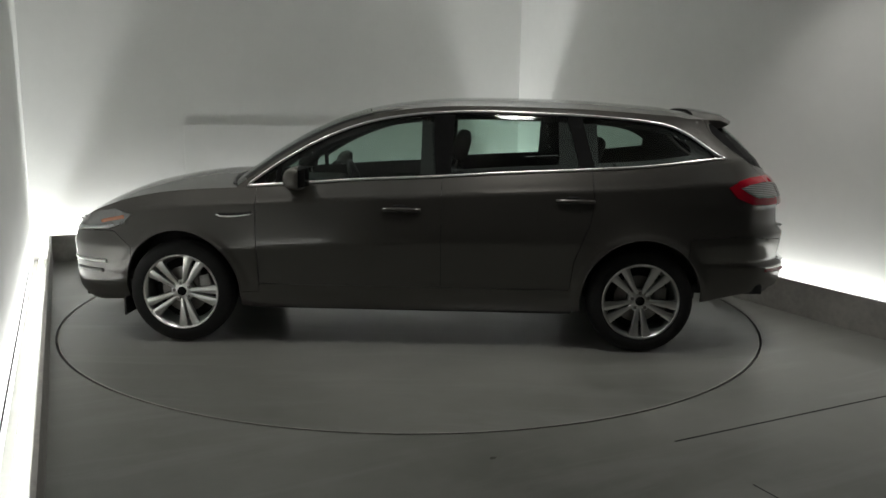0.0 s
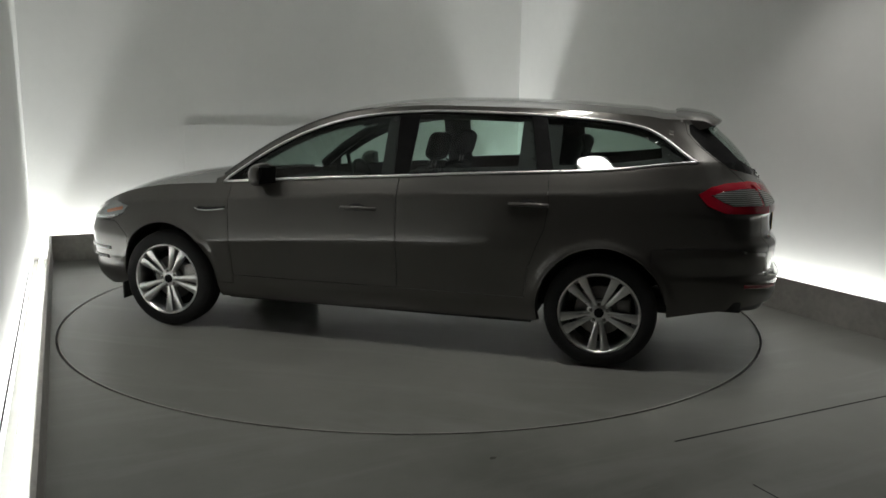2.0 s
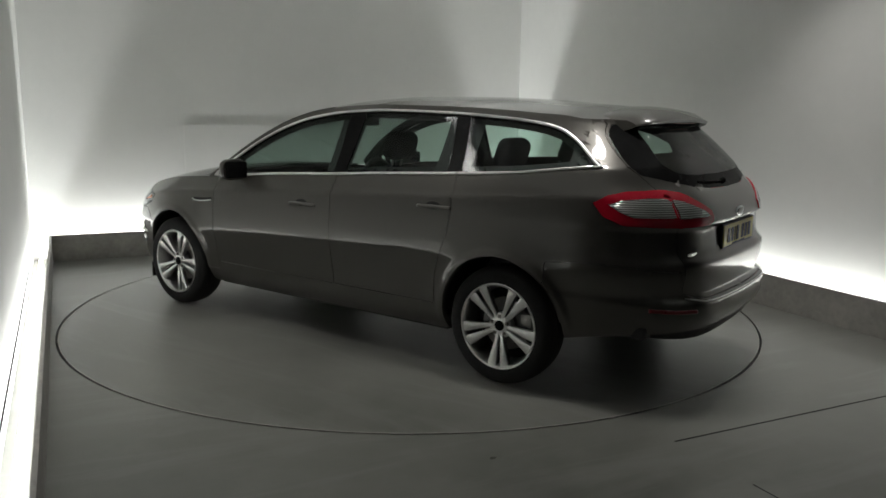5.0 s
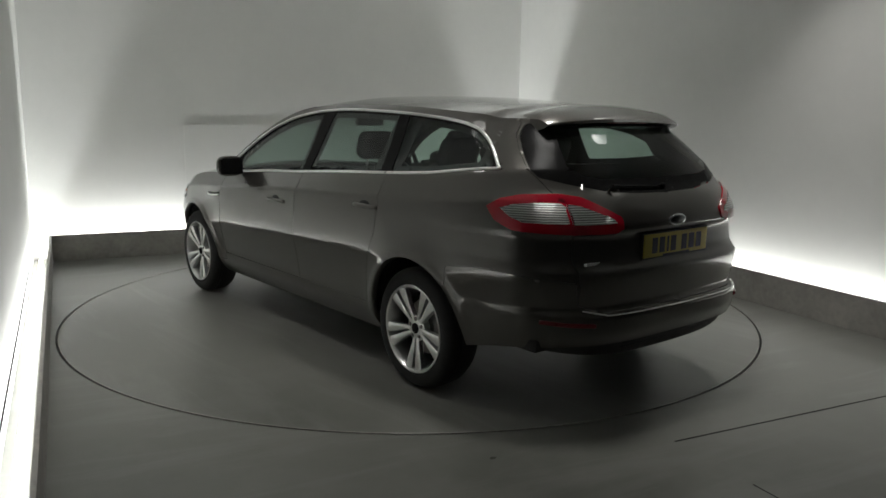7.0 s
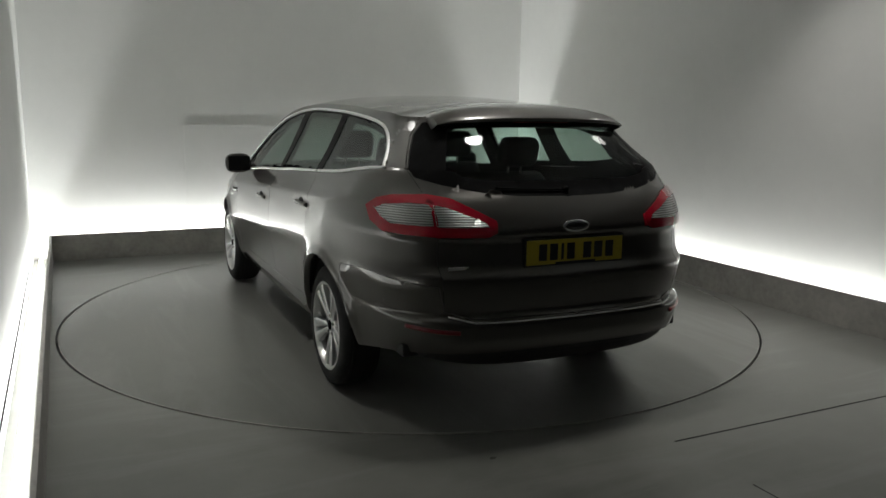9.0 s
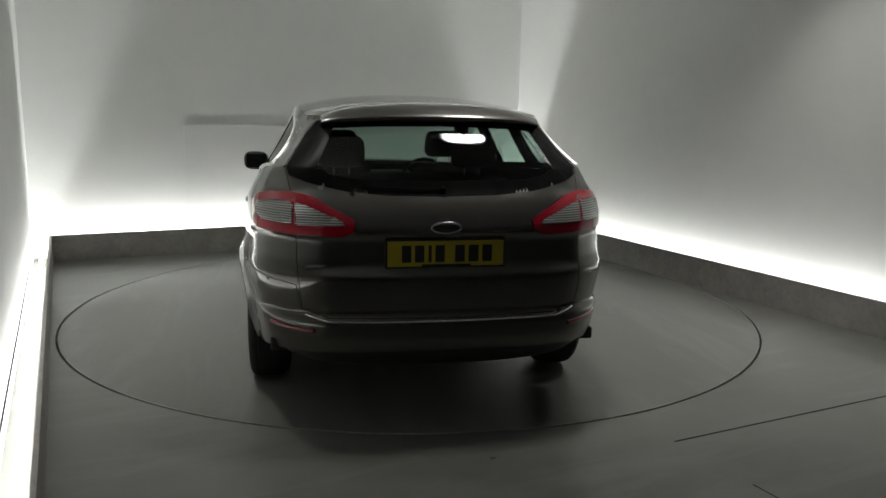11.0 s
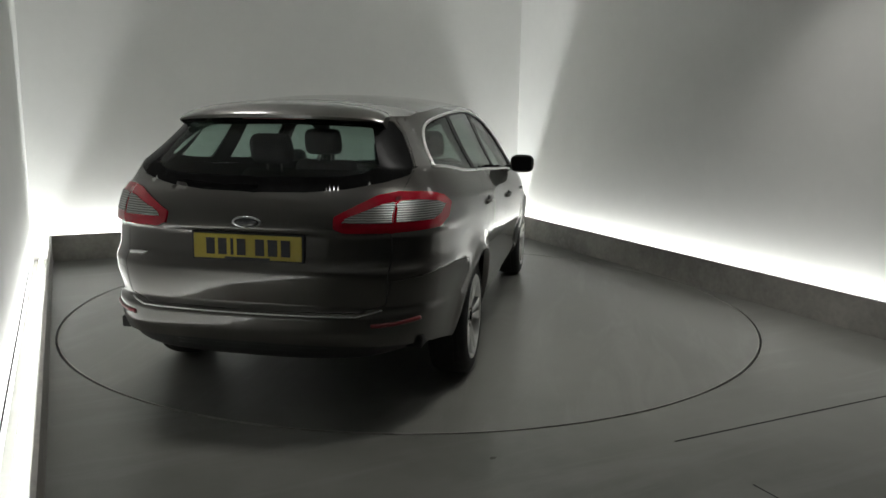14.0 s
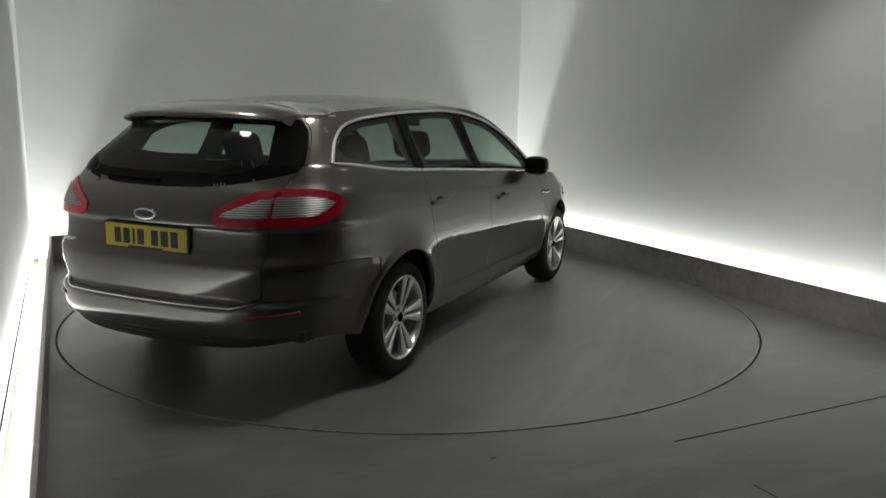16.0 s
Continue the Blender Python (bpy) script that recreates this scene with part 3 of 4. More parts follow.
def cap_points(i_list, crown, bow, n=14):
    """Strips across the car between matching points of the two sides' upper edges."""
    rows = []
    for i in i_list:
        x, y, z = SP[i]
        row = []
        for k in range(n + 1):
            t = 1 - 2 * k / n
            f = 1 - abs(t) ** 2.4
            wy = min(1.0, y / 0.55)
            row.append((x + bow(x) * f * wy, y * t, z + crown(x) * f * wy ** 1.5))
        rows.append(row)
    return rows


def panel_bm(names, side, gap=0.0022, flange=0.014, extra=None):
    """Panel faces by their names on one side (1 left, -1 right) or both (0)."""
    bm = bmesh.new()
    sel = np.isin(SL, names)
    lift = RAISE.get(names[0], 0.0)
    for s in ((1, -1) if side == 0 else (side,)):
        used = {}
        for t in ST[sel]:
            vs = []
            for i in t:
                if i not in used:
                    p = SP[i]
                    used[i] = bm.verts.new((p[0], p[1] * s, p[2]))
                vs.append(used[i])
            if len(set(vs)) == 3:
                try:
                    bm.faces.new(vs if s < 0 else vs[::-1])
                except ValueError:
                    pass
    if extra:
        extra(bm)
    bmesh.ops.remove_doubles(bm, verts=bm.verts, dist=0.0006)
    bmesh.ops.dissolve_degenerate(bm, dist=0.0003, edges=bm.edges)
    bmesh.ops.recalc_face_normals(bm, faces=bm.faces)
    mid = sum((f.normal.y * f.calc_center_median().y + f.normal.x * f.calc_center_median().x * 0.3 + f.normal.z * 0.5) for f in bm.faces)
    if mid < 0:
        bmesh.ops.reverse_faces(bm, faces=bm.faces)
    bm.normal_update()
    if lift:
        for v, nrm in [(v, v.normal.copy()) for v in bm.verts]:
            v.co += nrm * lift
    edges = [e for e in bm.edges if len(e.link_faces) == 1]
    moves = {}
    for e in edges:
        for v in e.verts:
            c = sum((f.calc_center_median() for f in v.link_faces), Vector()) / len(v.link_faces) - v.co
            nrm = v.normal
            c -= nrm * c.dot(nrm)
            if c.length > 1e-6:
                moves[v] = c.normalized() * gap
    normals = {v: v.normal.copy() for v in bm.verts}
    for v, d in moves.items():
        v.co += d
    for f in bm.faces:
        f.smooth = True
    if flange and edges:
        for e in edges:
            e.smooth = False
        r = bmesh.ops.extrude_edge_only(bm, edges=edges)
        newv = [g for g in r["geom"] if isinstance(g, bmesh.types.BMVert)]
        olds = {}
        for v in newv:
            for e in v.link_edges:
                o = e.other_vert(v)
                if o in normals:
                    olds[v] = o
        for v, o in olds.items():
            v.co = o.co - normals[o] * flange
    return bm


def to_ob(name, bm, material, parent, label=""):
    me = bpy.data.meshes.new(name)
    bm.to_mesh(me)
    bm.free()
    me.materials.append(material)
    ob = new(name, me)
    ob.parent = parent
    if label:
        ob["label"] = label
    return ob


# caps
crown_roof = table((-2.1, 0.018), (-1.9, 0.050), (-1.6, 0.063), (-1.0, 0.066), (-0.3, 0.060), (0.1, 0.054), (0.3, 0.044), (0.7, 0.030), (1.1, 0.018))
bow_roof = table((-2.1, 0.0), (-0.3, 0.0), (0.0, 0.03), (0.3, 0.075), (0.7, 0.11), (1.1, 0.14))
crown_nose = table((1.0, 0.018), (1.15, 0.050), (1.4, 0.072), (1.8, 0.075), (2.1, 0.06), (2.25, 0.03), (2.4, 0.0))
bow_nose = table((1.0, 0.14), (1.1, 0.135), (1.3, 0.05), (1.5, 0.0), (2.4, 0.0))


def strips(bm, rows):
    grid = [[bm.verts.new(p) for p in row] for row in rows]
    for a, b in zip(grid, grid[1:]):
        for k in range(len(a) - 1):
            try:
                bm.faces.new((a[k], a[k + 1], b[k + 1], b[k]))
            except ValueError:
                pass


def add_cap(pred, idx, crown, bow):
    def go(bm):
        use = [i for i in idx if pred(SP[i])]
        strips(bm, cap_points(use, crown, bow))
    return go


HIGH_IDX = [i for i, k in zip(TOP_HIGH, HIGH_KEEP) if k]
SCREEN_X = 0.235
high_x = [SP[i][0] for i in HIGH_IDX]
screen_first = min((x for x in high_x if x > SCREEN_X))

to_ob("roof", panel_bm(["none"], 0, 0.001, 0.02, add_cap(lambda p: p[0] <= screen_first and p[0] > -1.86, HIGH_IDX, crown_roof, bow_roof)), PAINT, car)
to_ob("windscreen", panel_bm(["none"], 0, 0.004, 0.004, add_cap(lambda p: p[0] >= screen_first, HIGH_IDX, crown_roof, bow_roof)), SCREEN_GLASS, car, "greenish tinted windscreen").visible_shadow = False
bonnet_idx = [i for i in TOP_LOW if SP[i][0] > 1.06]
to_ob("bonnet", panel_bm(["none"], 0, 0.003, 0.02, add_cap(lambda p: True, bonnet_idx, crown_nose, bow_nose)), PAINT, car)
tailgate = to_ob("tailgate", panel_bm(["tailgate"], 0, 0.003, 0.016, add_cap(lambda p: p[0] <= -1.838, HIGH_IDX, crown_roof, bow_roof)), PAINT, car)
rear_window = to_ob("rear_window", panel_bm(["rear_window"], 0, 0.001, 0.004), GLASS, tailgate, "dark tinted rear window")
rear_window.visible_shadow = False
to_ob("window_border", panel_bm(["window_border"], 0, 0.001, 0.0), GLOSS, tailgate, "black border of the rear window")
to_ob("front_bumper", panel_bm(["front_bumper"], 0), PAINT, car)
rear_bumper = to_ob("rear_bumper", panel_bm(["rear_bumper"], 0), PAINT, car)
DOORS, LIGHTS, hl_of = {}, [], {}
for s in (1, -1):
    to_ob("body_side", panel_bm(["body_side"], s, 0.0015), PAINT, car)
    to_ob("front_fender", panel_bm(["front_fender"], s), PAINT, car)
    DOORS["f", s] = to_ob("front_door", panel_bm(["front_door"], s), PAINT, car)
    DOORS["r", s] = to_ob("rear_door", panel_bm(["rear_door"], s), PAINT, car)
    to_ob("window_surround", panel_bm(["window_surround"], s, 0.0, 0.01), GLOSS, car, "gloss black window pillars")
    for n in ("front_window", "rear_door_window", "quarter_window", "quarter_light"):
        ob = to_ob("side_window", panel_bm([n], s, 0.0, 0.004), GLASS, car, "greenish tinted side glass")
        ob.visible_shadow = False
    hl_of[s] = to_ob("headlight", panel_bm(["headlight"], s, 0.002, 0.02), CLEAR, car, "clear headlight with amber indicator")
    tl = to_ob("tail_light", panel_bm(["tail_light"], s, 0.001, 0.02), RED, car, "glossy red tail light")
    LIGHTS.append((s, tl))
    to_ob("light_lens", panel_bm(["light_lens_outer"], s, 0.0005, 0.01), RIBBED, tl, "clear ribbed lens")
    to_ob("light_lens", panel_bm(["light_lens_inner"], s, 0.0005, 0.01), RIBBED, tl, "clear ribbed lens")


def on_side(line, s, out=0.0):
    p = surf(line[:, 0], line[:, 1])
    return [Vector((a, (b + out) * s, c)) for a, b, c in p]


# thin bright edges round the lenses
for s, tl in LIGHTS:
    for n in ("light_lens_outer", "light_lens_inner"):
        bm = bmesh.new()
        pts = surf(LINES[n][:, 0], LINES[n][:, 1])
        nx = [Vector((a - 0.012 * (1 - b), (b + 0.009 * b) * s, z)) for a, b, z in pts]
        tube(bm, nx[::3], 0.0018, 6, closed=True)
        part("lens_edge", bm, SILVER, tl, "thin bright lens edge", smooth=True)

# arch lips, chrome round the windows, liners
for s in (1, -1):
    for nm in ("arch_front", "arch_rear"):
        line = LINES[nm]
        pts = on_side(line, s)
        ax = AXLE if nm == "arch_front" else -AXLE
        if ax < 0:
            pts = [p for p in pts if p.x > ax - 0.2 or p.z > 0.40]
        bm = bmesh.new()
        rows = []
        for p in pts:
            d = Vector((ax, p.y, HUB_Z)) - p
            d.normalize()
            o = Vector((0, s, 0))
            rows.append([bm.verts.new(q) for q in (p - d * 0.004 + o * 0.001, p + o * 0.0035, p + d * 0.006 - o * 0.002, p + d * 0.008 - o * 0.03)])
        for a, b in zip(rows, rows[1:]):
            for k in range(3):
                bm.faces.new((a[k], a[k + 1], b[k + 1], b[k]))
        part("arch_lip", bm, PAINT, car, smooth=True, angle=50)
        bm = bmesh.new()
        rows = []
        for a in np.linspace(2 if ax < 0 else 14, 160 if ax < 0 else 178, 40):
            x, z = ax + (ARCH_R + 0.012) * math.cos(radians(a)), HUB_Z + (ARCH_R + 0.012) * 1.05 * math.sin(radians(a))
            rows.append([bm.verts.new((x, s * y, z)) for y in (min(0.87, float(side_y(x, max(z, 0.40))) - 0.06), 0.56)] + [bm.verts.new((ax + 0.05 * math.cos(radians(a)), s * 0.55, HUB_Z + 0.05 * math.sin(radians(a))))])
        for a, b in zip(rows, rows[1:]):
            for k in range(2):
                bm.faces.new((a[k], a[k + 1], b[k + 1], b[k]))
        part("wheel_arch_liner", bm, BLACK, car)
    line = outline(along_belt(TIP_R, TIP_F, 60, 0.010) + along_top(TIP_F, TIP_R, 120, -0.002)[1:-1], 0.02)
    bm = bmesh.new()
    tube(bm, on_side(line, s, 0.004), 0.0088, 6, closed=True)
    part("chrome_trim", bm, CHROME, car, "bright chrome strip round the side windows", smooth=True)
    # handles, each over a black bulge that stands for its hollow's shade
    for key, hx, hz in (("f", 0.045, 0.870), ("r", -1.0, 0.938)):
        y = float(side_y(hx, hz))
        bm = bmesh.new()
        bmesh.ops.create_uvsphere(bm, u_segments=20, v_segments=10, radius=1)
        bmesh.ops.transform(bm, matrix=Matrix.Translation((hx + 0.01, s * (y - 0.006), hz + 0.002)) @ Matrix.Diagonal((0.062, 0.0095, 0.030, 1)), verts=bm.verts)
        part("handle_shade", bm, PIT_AND_SHADE, DOORS[key, s], "black bulge standing for the shaded hollow behind the handle", smooth=True)
        bm = bmesh.new()
        pts = [Vector((hx + d, s * (y + 0.002 + 0.014 * (1 - (d / 0.115) ** 4)), hz + 0.002 * math.cos(d * 20))) for d in np.linspace(-0.115, 0.115, 17)]
        tube(bm, pts, 0.0105, 8, 1.1)
        part("door_handle", bm, PAINT, DOORS[key, s], "body-coloured pull handle", smooth=True)
    # wing badge
    bm = bmesh.new()
    line = outline([("x", 1.185, 0.818), ("x", 1.16, 0.808), ("x", 1.10, 0.807), ("x", 1.03, 0.814), ("x", 0.965, 0.824)], 0.01, closed=False)
    tube(bm, on_side(line, s, 0.001), 0.0048, 6, 1.0)
    vent = part("wing_vent", bm, CHROME, car, "slim chrome wing vent trim", smooth=True)
    bm = bmesh.new()
    line = outline([("x", 1.165, 0.822), ("x", 1.10, 0.821), ("x", 1.03, 0.826), ("x", 0.965, 0.834)], 0.01, closed=False)
    tube(bm, on_side(line, s, -0.003), 0.009, 6, 1.0)
    part("vent_slot", bm, PIT_AND_SHADE, vent, "dark vent slot", smooth=True)
    # door mirrors
    mir = new("door_mirror")
    mir.parent = car
    mir["label"] = "door mirror with black lower shell"
    bm = bmesh.new()
    bmesh.ops.create_uvsphere(bm, u_segments=28, v_segments=18, radius=1)
    for v in bm.verts:
        n = (abs(v.co.y) ** 3.2 + abs(v.co.z) ** 3.2) ** (1 / 3.2) / max(1e-6, math.hypot(v.co.y, v.co.z))
        y, z = v.co.y / max(n, 1e-6), v.co.z / max(n, 1e-6)
        x = max(v.co.x, -0.35)
        v.co = Vector((x * 0.085 - 0.03, y * 0.094 * (1 - 0.12 * max(0, x)), z * 0.072 - 0.012 * max(0, x)))
    bmesh.ops.transform(bm, matrix=pose(0.70, s * 0.955, 1.054, 0, 0, s * -8), verts=bm.verts)
    part("mirror_shell", bm, PAINT, mir, smooth=True, angle=60)
    bm = bmesh.new()
    box(bm, -0.01, 0.01, -0.078, 0.078, -0.054, 0.054, 0.009)
    bmesh.ops.transform(bm, matrix=pose(0.632, s * 0.958, 1.054, 0, 0, s * -8), verts=bm.verts)
    part("mirror_glass", bm, GLOSS, mir, "dark mirror glass", smooth=True, angle=50)
    bm = bmesh.new()
    tube(bm, [Vector((0.745, s * 0.83, 1.02)), Vector((0.735, s * 0.88, 1.022)), Vector((0.715, s * 0.93, 1.03))], 0.028, 10, 0.8)
    part("mirror_arm", bm, BLACK, mir, smooth=True)
    # amber part of the headlight
    bm = bmesh.new()
    line = outline([("x", 1.785, 0.782), ("x", 1.86, 0.766), ("x", 1.95, 0.746)], 0.01, closed=False)
    tube(bm, on_side(line, s, -0.004), 0.014, 8)
    part("indicator", bm, AMBER, hl_of[s], "amber indicator in the headlight", smooth=True)
    bm = bmesh.new()
    line = outline([("x", 1.86, 0.727), ("x", 1.95, 0.712), ("n", 0.64, 0.690)], 0.01, closed=False)
    tube(bm, on_side(line, s, -0.003), 0.010, 8)
    part("headlight_bezel", bm, SILVER, hl_of[s], "bright strip in the headlight", smooth=True)
    # bright fog lamp strip
    bm = bmesh.new()
    line = outline([("x", 1.93, 0.492), ("x", 2.03, 0.490), ("n", 0.72, 0.49), ("n", 0.62, 0.49)], 0.01, closed=False)
    tube(bm, on_side(line, s, 0.002), 0.010, 8)
    part("lamp_strip", bm, CHROME, car, "bright daytime lamp strip", smooth=True)
    bm = bmesh.new()
    line = outline([("x", 1.97, 0.425), ("x", 2.05, 0.424), ("n", 0.72, 0.424), ("n", 0.64, 0.424)], 0.01, closed=False)
    tube(bm, on_side(line, s, 0.001), 0.013, 8)
    part("fog_lamp", bm, CLEAR, car, "clear fog lamp under the lamp strip", smooth=True)
    # red reflector in the rear bumper
    bm = bmesh.new()
    line = outline([("y", 0.58, 0.500), ("y", 0.68, 0.503), ("y", 0.77, 0.512)], 0.01, closed=False)
    p = surf(line[:, 0], line[:, 1])
    tube(bm, [Vector((a - 0.001, b * s, c)) for a, b, c in p], 0.011, 8, 1.0)
    part("reflector", bm, DULL_RED, rear_bumper, "slim red reflector", smooth=True)
    # mud flap ahead of the front wheel and sill skirt
    bm = bmesh.new()
    box(bm, 1.795, 1.81, s * 0.62, s * 0.86, 0.155, 0.27, 0.004)
    part("air_flap", bm, BLACK, car, "black plastic flap")

# chrome line standing for the highlight on the rear bumper's upper edge
bm = bmesh.new()
line = outline([("y", 0.0, 0.549), ("y", 0.52, 0.552), ("y", 0.62, 0.572)], 0.02, closed=False)
p = surf(line[:, 0], line[:, 1] - 0.012)
pts = [Vector((a - 0.004, b, c + 0.006)) for a, b, c in p]
tube(bm, [Vector((v.x, -v.y, v.z)) for v in pts[:0:-1]] + pts, 0.0036, 8, 1.0)
part("bumper_highlight", bm, CHROME, rear_bumper, "thin chrome line standing for the highlight on the bumper's edge", smooth=True)

# black valance below the rear bumper
bm = bmesh.new()
line = outline([("y", 0.0, 0.42), ("y", 0.4, 0.42), ("y", 0.60, 0.42), ("y", 0.74, 0.42)], 0.03, closed=False)
half = [Vector((a, b, 0.0)) for a, b, c in surf(line[:, 0], line[:, 1])]
rows = []
for v in [Vector((p.x, -p.y, 0)) for p in half[:0:-1]] + half:
    f = (abs(v.y) / 0.74) ** 3
    rows.append([bm.verts.new((v.x + dx, v.y * (1 - dx * 0.4), z)) for dx, z in ((0.012, 0.43), (0.022, 0.405), (0.045, 0.375), (0.06, 0.335 + 0.03 * f), (0.075, 0.318 + 0.04 * f), (0.16, 0.312 + 0.04 * f))])
for a, b in zip(rows, rows[1:]):
    for k in range(5):
        bm.faces.new((a[k], a[k + 1], b[k + 1], b[k]))
part("bumper_valance", bm, BLACK, rear_bumper, "black plastic valance under the bumper", smooth=True, angle=50)
for dz in (0.0, 0.024):
    bm = bmesh.new()
    tube(bm, [Vector((v.x + 0.040 + dz * 0.6, v.y, 0.385 - dz)) for v in [Vector((p.x, -p.y, 0)) for p in half[12:0:-1]] + half[:13]], 0.005, 6)
    part("valance_rib", bm, BLACK, rear_bumper, smooth=True)
# number plate
plate = new("number_plate")
plate.parent = tailgate
plate["label"] = "yellow rear number plate with dark bars"
PX, PZ = -2.388, 0.838
bm = bmesh.new()
box(bm, PX - 0.004, PX + 0.012, -0.262, 0.262, PZ - 0.057, PZ + 0.057, 0.003)
part("plate", bm, YELLOW, plate)
bm = bmesh.new()
box(bm, PX + 0.0, PX + 0.03, -0.272, 0.272, PZ - 0.066, PZ + 0.064, 0.004)
part("plate_holder", bm, BLACK, plate, "black plate holder")
for k, (y, w) in enumerate(((0.178, 0.042), (0.120, 0.042), (0.073, 0.014), (0.028, 0.042), (-0.062, 0.044), (-0.124, 0.046), (-0.186, 0.044))):
    bm = bmesh.new()
    box(bm, PX - 0.0055, PX - 0.003, y - w / 2, y + w / 2, PZ - 0.038, PZ + 0.038)
    part("bar", bm, INK, plate)
bm = bmesh.new()
box(bm, PX - 0.0055, PX - 0.003, -0.11, 0.11, PZ - 0.056, PZ - 0.047)
part("bar", bm, INK, plate)
# oval badge
bm = bmesh.new()
bmesh.ops.create_uvsphere(bm, u_segments=28, v_segments=12, radius=1)
bmesh.ops.transform(bm, matrix=Matrix.Translation((-2.388, 0, 0.952)) @ Matrix.Diagonal((0.008, 0.072, 0.029, 1)), verts=bm.verts)
part("oval_badge", bm, SILVER, tailgate, "silver oval badge", smooth=True)
bm = bmesh.new()
bmesh.ops.create_uvsphere(bm, u_segments=28, v_segments=12, radius=1)
bmesh.ops.transform(bm, matrix=Matrix.Translation((-2.391, 0, 0.952)) @ Matrix.Diagonal((0.0075, 0.062, 0.022, 1)), verts=bm.verts)
part("badge_field", bm, BADGE, tailgate, "dark field of the badge", smooth=True)
# small lettering on the tailgate, as a bar
bm = bmesh.new()
x0 = float(surf(q_of_y(0.55, 0.782), 0.782)[0])
box(bm, x0 - 0.004, x0 + 0.012, 0.48, 0.62, 0.776, 0.788, 0.001)
part("lettering_bar", bm, CHROME, tailgate, "small chrome lettering shown as a bar")
# spoiler above the rear window, dark below, with its brake light
top_bm, low_bm = bmesh.new(), bmesh.new()
tops, lows = [], []
for y in np.linspace(-0.53, 0.53, 45):
    k = abs(y) / 0.53
    xb = -1.80 + 0.02 * k ** 2
    tip = -2.068 + 0.025 * k ** 2 + 0.05 * k ** 6
    zb = 1.508 - 0.048 * k ** 2.3 - 0.028 * k ** 9
    zt = 1.458 - 0.022 * k ** 2.3 - 0.012 * k ** 9
    d = 0.024 - 0.012 * k ** 4
    tops.append([top_bm.verts.new(c) for c in ((xb, y, zb - 0.006), (xb * 0.9 + tip * 0.1, y, zb - 0.001), (xb * 0.65 + tip * 0.35, y, zb * 0.86 + zt * 0.14), (xb * 0.25 + tip * 0.75, y, zb * 0.42 + zt * 0.58), (tip + 0.02, y, zt - 0.010), (tip + 0.005, y, zt - 0.018), (tip, y, zt - 0.024), (tip + 0.006, y, zt - 0.016 - d))])
    lows.append([low_bm.verts.new(c) for c in ((tip + 0.006, y, zt - 0.016 - d), (tip + 0.03, y, zt - 0.028 - d), (xb - 0.10, y, zt - 0.050 - d), (xb - 0.02, y, zt - 0.050 - d))])
for bm, rows in ((top_bm, tops), (low_bm, lows)):
    for a, b in zip(rows, rows[1:]):
        for k in range(len(a) - 1):
            bm.faces.new((a[k], a[k + 1], b[k + 1], b[k]))
for row, low in ((tops[0], lows[0]), (tops[-1], lows[-1])):
    top_bm.faces.new(row + [top_bm.verts.new(v.co) for v in low[1:]])
spoiler = part("spoiler", top_bm, PAINT, tailgate, smooth=True, angle=50)
part("spoiler_underside", low_bm, GLOSS, spoiler, "black underside", smooth=True, angle=50)
bm = bmesh.new()
box(bm, -2.054, -2.042, -0.16, 0.16, 1.411, 1.420, 0.003)
part("brake_light", bm, DULL_RED, spoiler, "dark red high brake light")
# rear wiper
bm = bmesh.new()
wip = [surf(q_of_y(abs(y), z), z) for y, z in ((0.0, 1.112), (0.12, 1.114), (0.26, 1.119), (0.36, 1.125))]
tube(bm, [Vector((a - 0.006, b, z)) for a, b, z in wip], 0.005, 8, 0.8)
bmesh.ops.create_uvsphere(bm, u_segments=14, v_segments=8, radius=0.015, matrix=Matrix.Translation((wip[0][0] - 0.004, 0.0, 1.112)))
part("rear_wiper", bm, GLOSS, tailgate, "black rear wiper", smooth=True)

# front grille
bm = bmesh.new()
box(bm, 2.24, 2.30, -0.42, 0.42, 0.30, 0.46, 0.02)
part("grille", bm, BLACK, car, "black front grille")
# wipers' cowl under the windscreen
bm = bmesh.new()
tube(bm, [Vector((1.09, y, 0.985 + 0.02 * (1 - (y / 0.75) ** 2))) + Vector((0.135 * (1 - (abs(y) / 0.78) ** 2.4), 0, 0)) for y in np.linspace(-0.74, 0.74, 21)], 0.016, 8, 1.0)
part("cowl", bm, BLACK, car, "black scuttle under the windscreen", smooth=True)
# under-floor
bm = bmesh.new()
box(bm, -1.02, 1.02, -0.80, 0.80, 0.21, 0.30, 0.01)
box(bm, -1.85, -1.0, -0.55, 0.55, 0.27, 0.36, 0.01)
box(bm, -2.25, -1.8, -0.5, 0.5, 0.39, 0.46, 0.01)
box(bm, 1.0, 2.2, -0.55, 0.55, 0.21, 0.32, 0.01)
part("underbody", bm, BLACK, car, "black underbody")

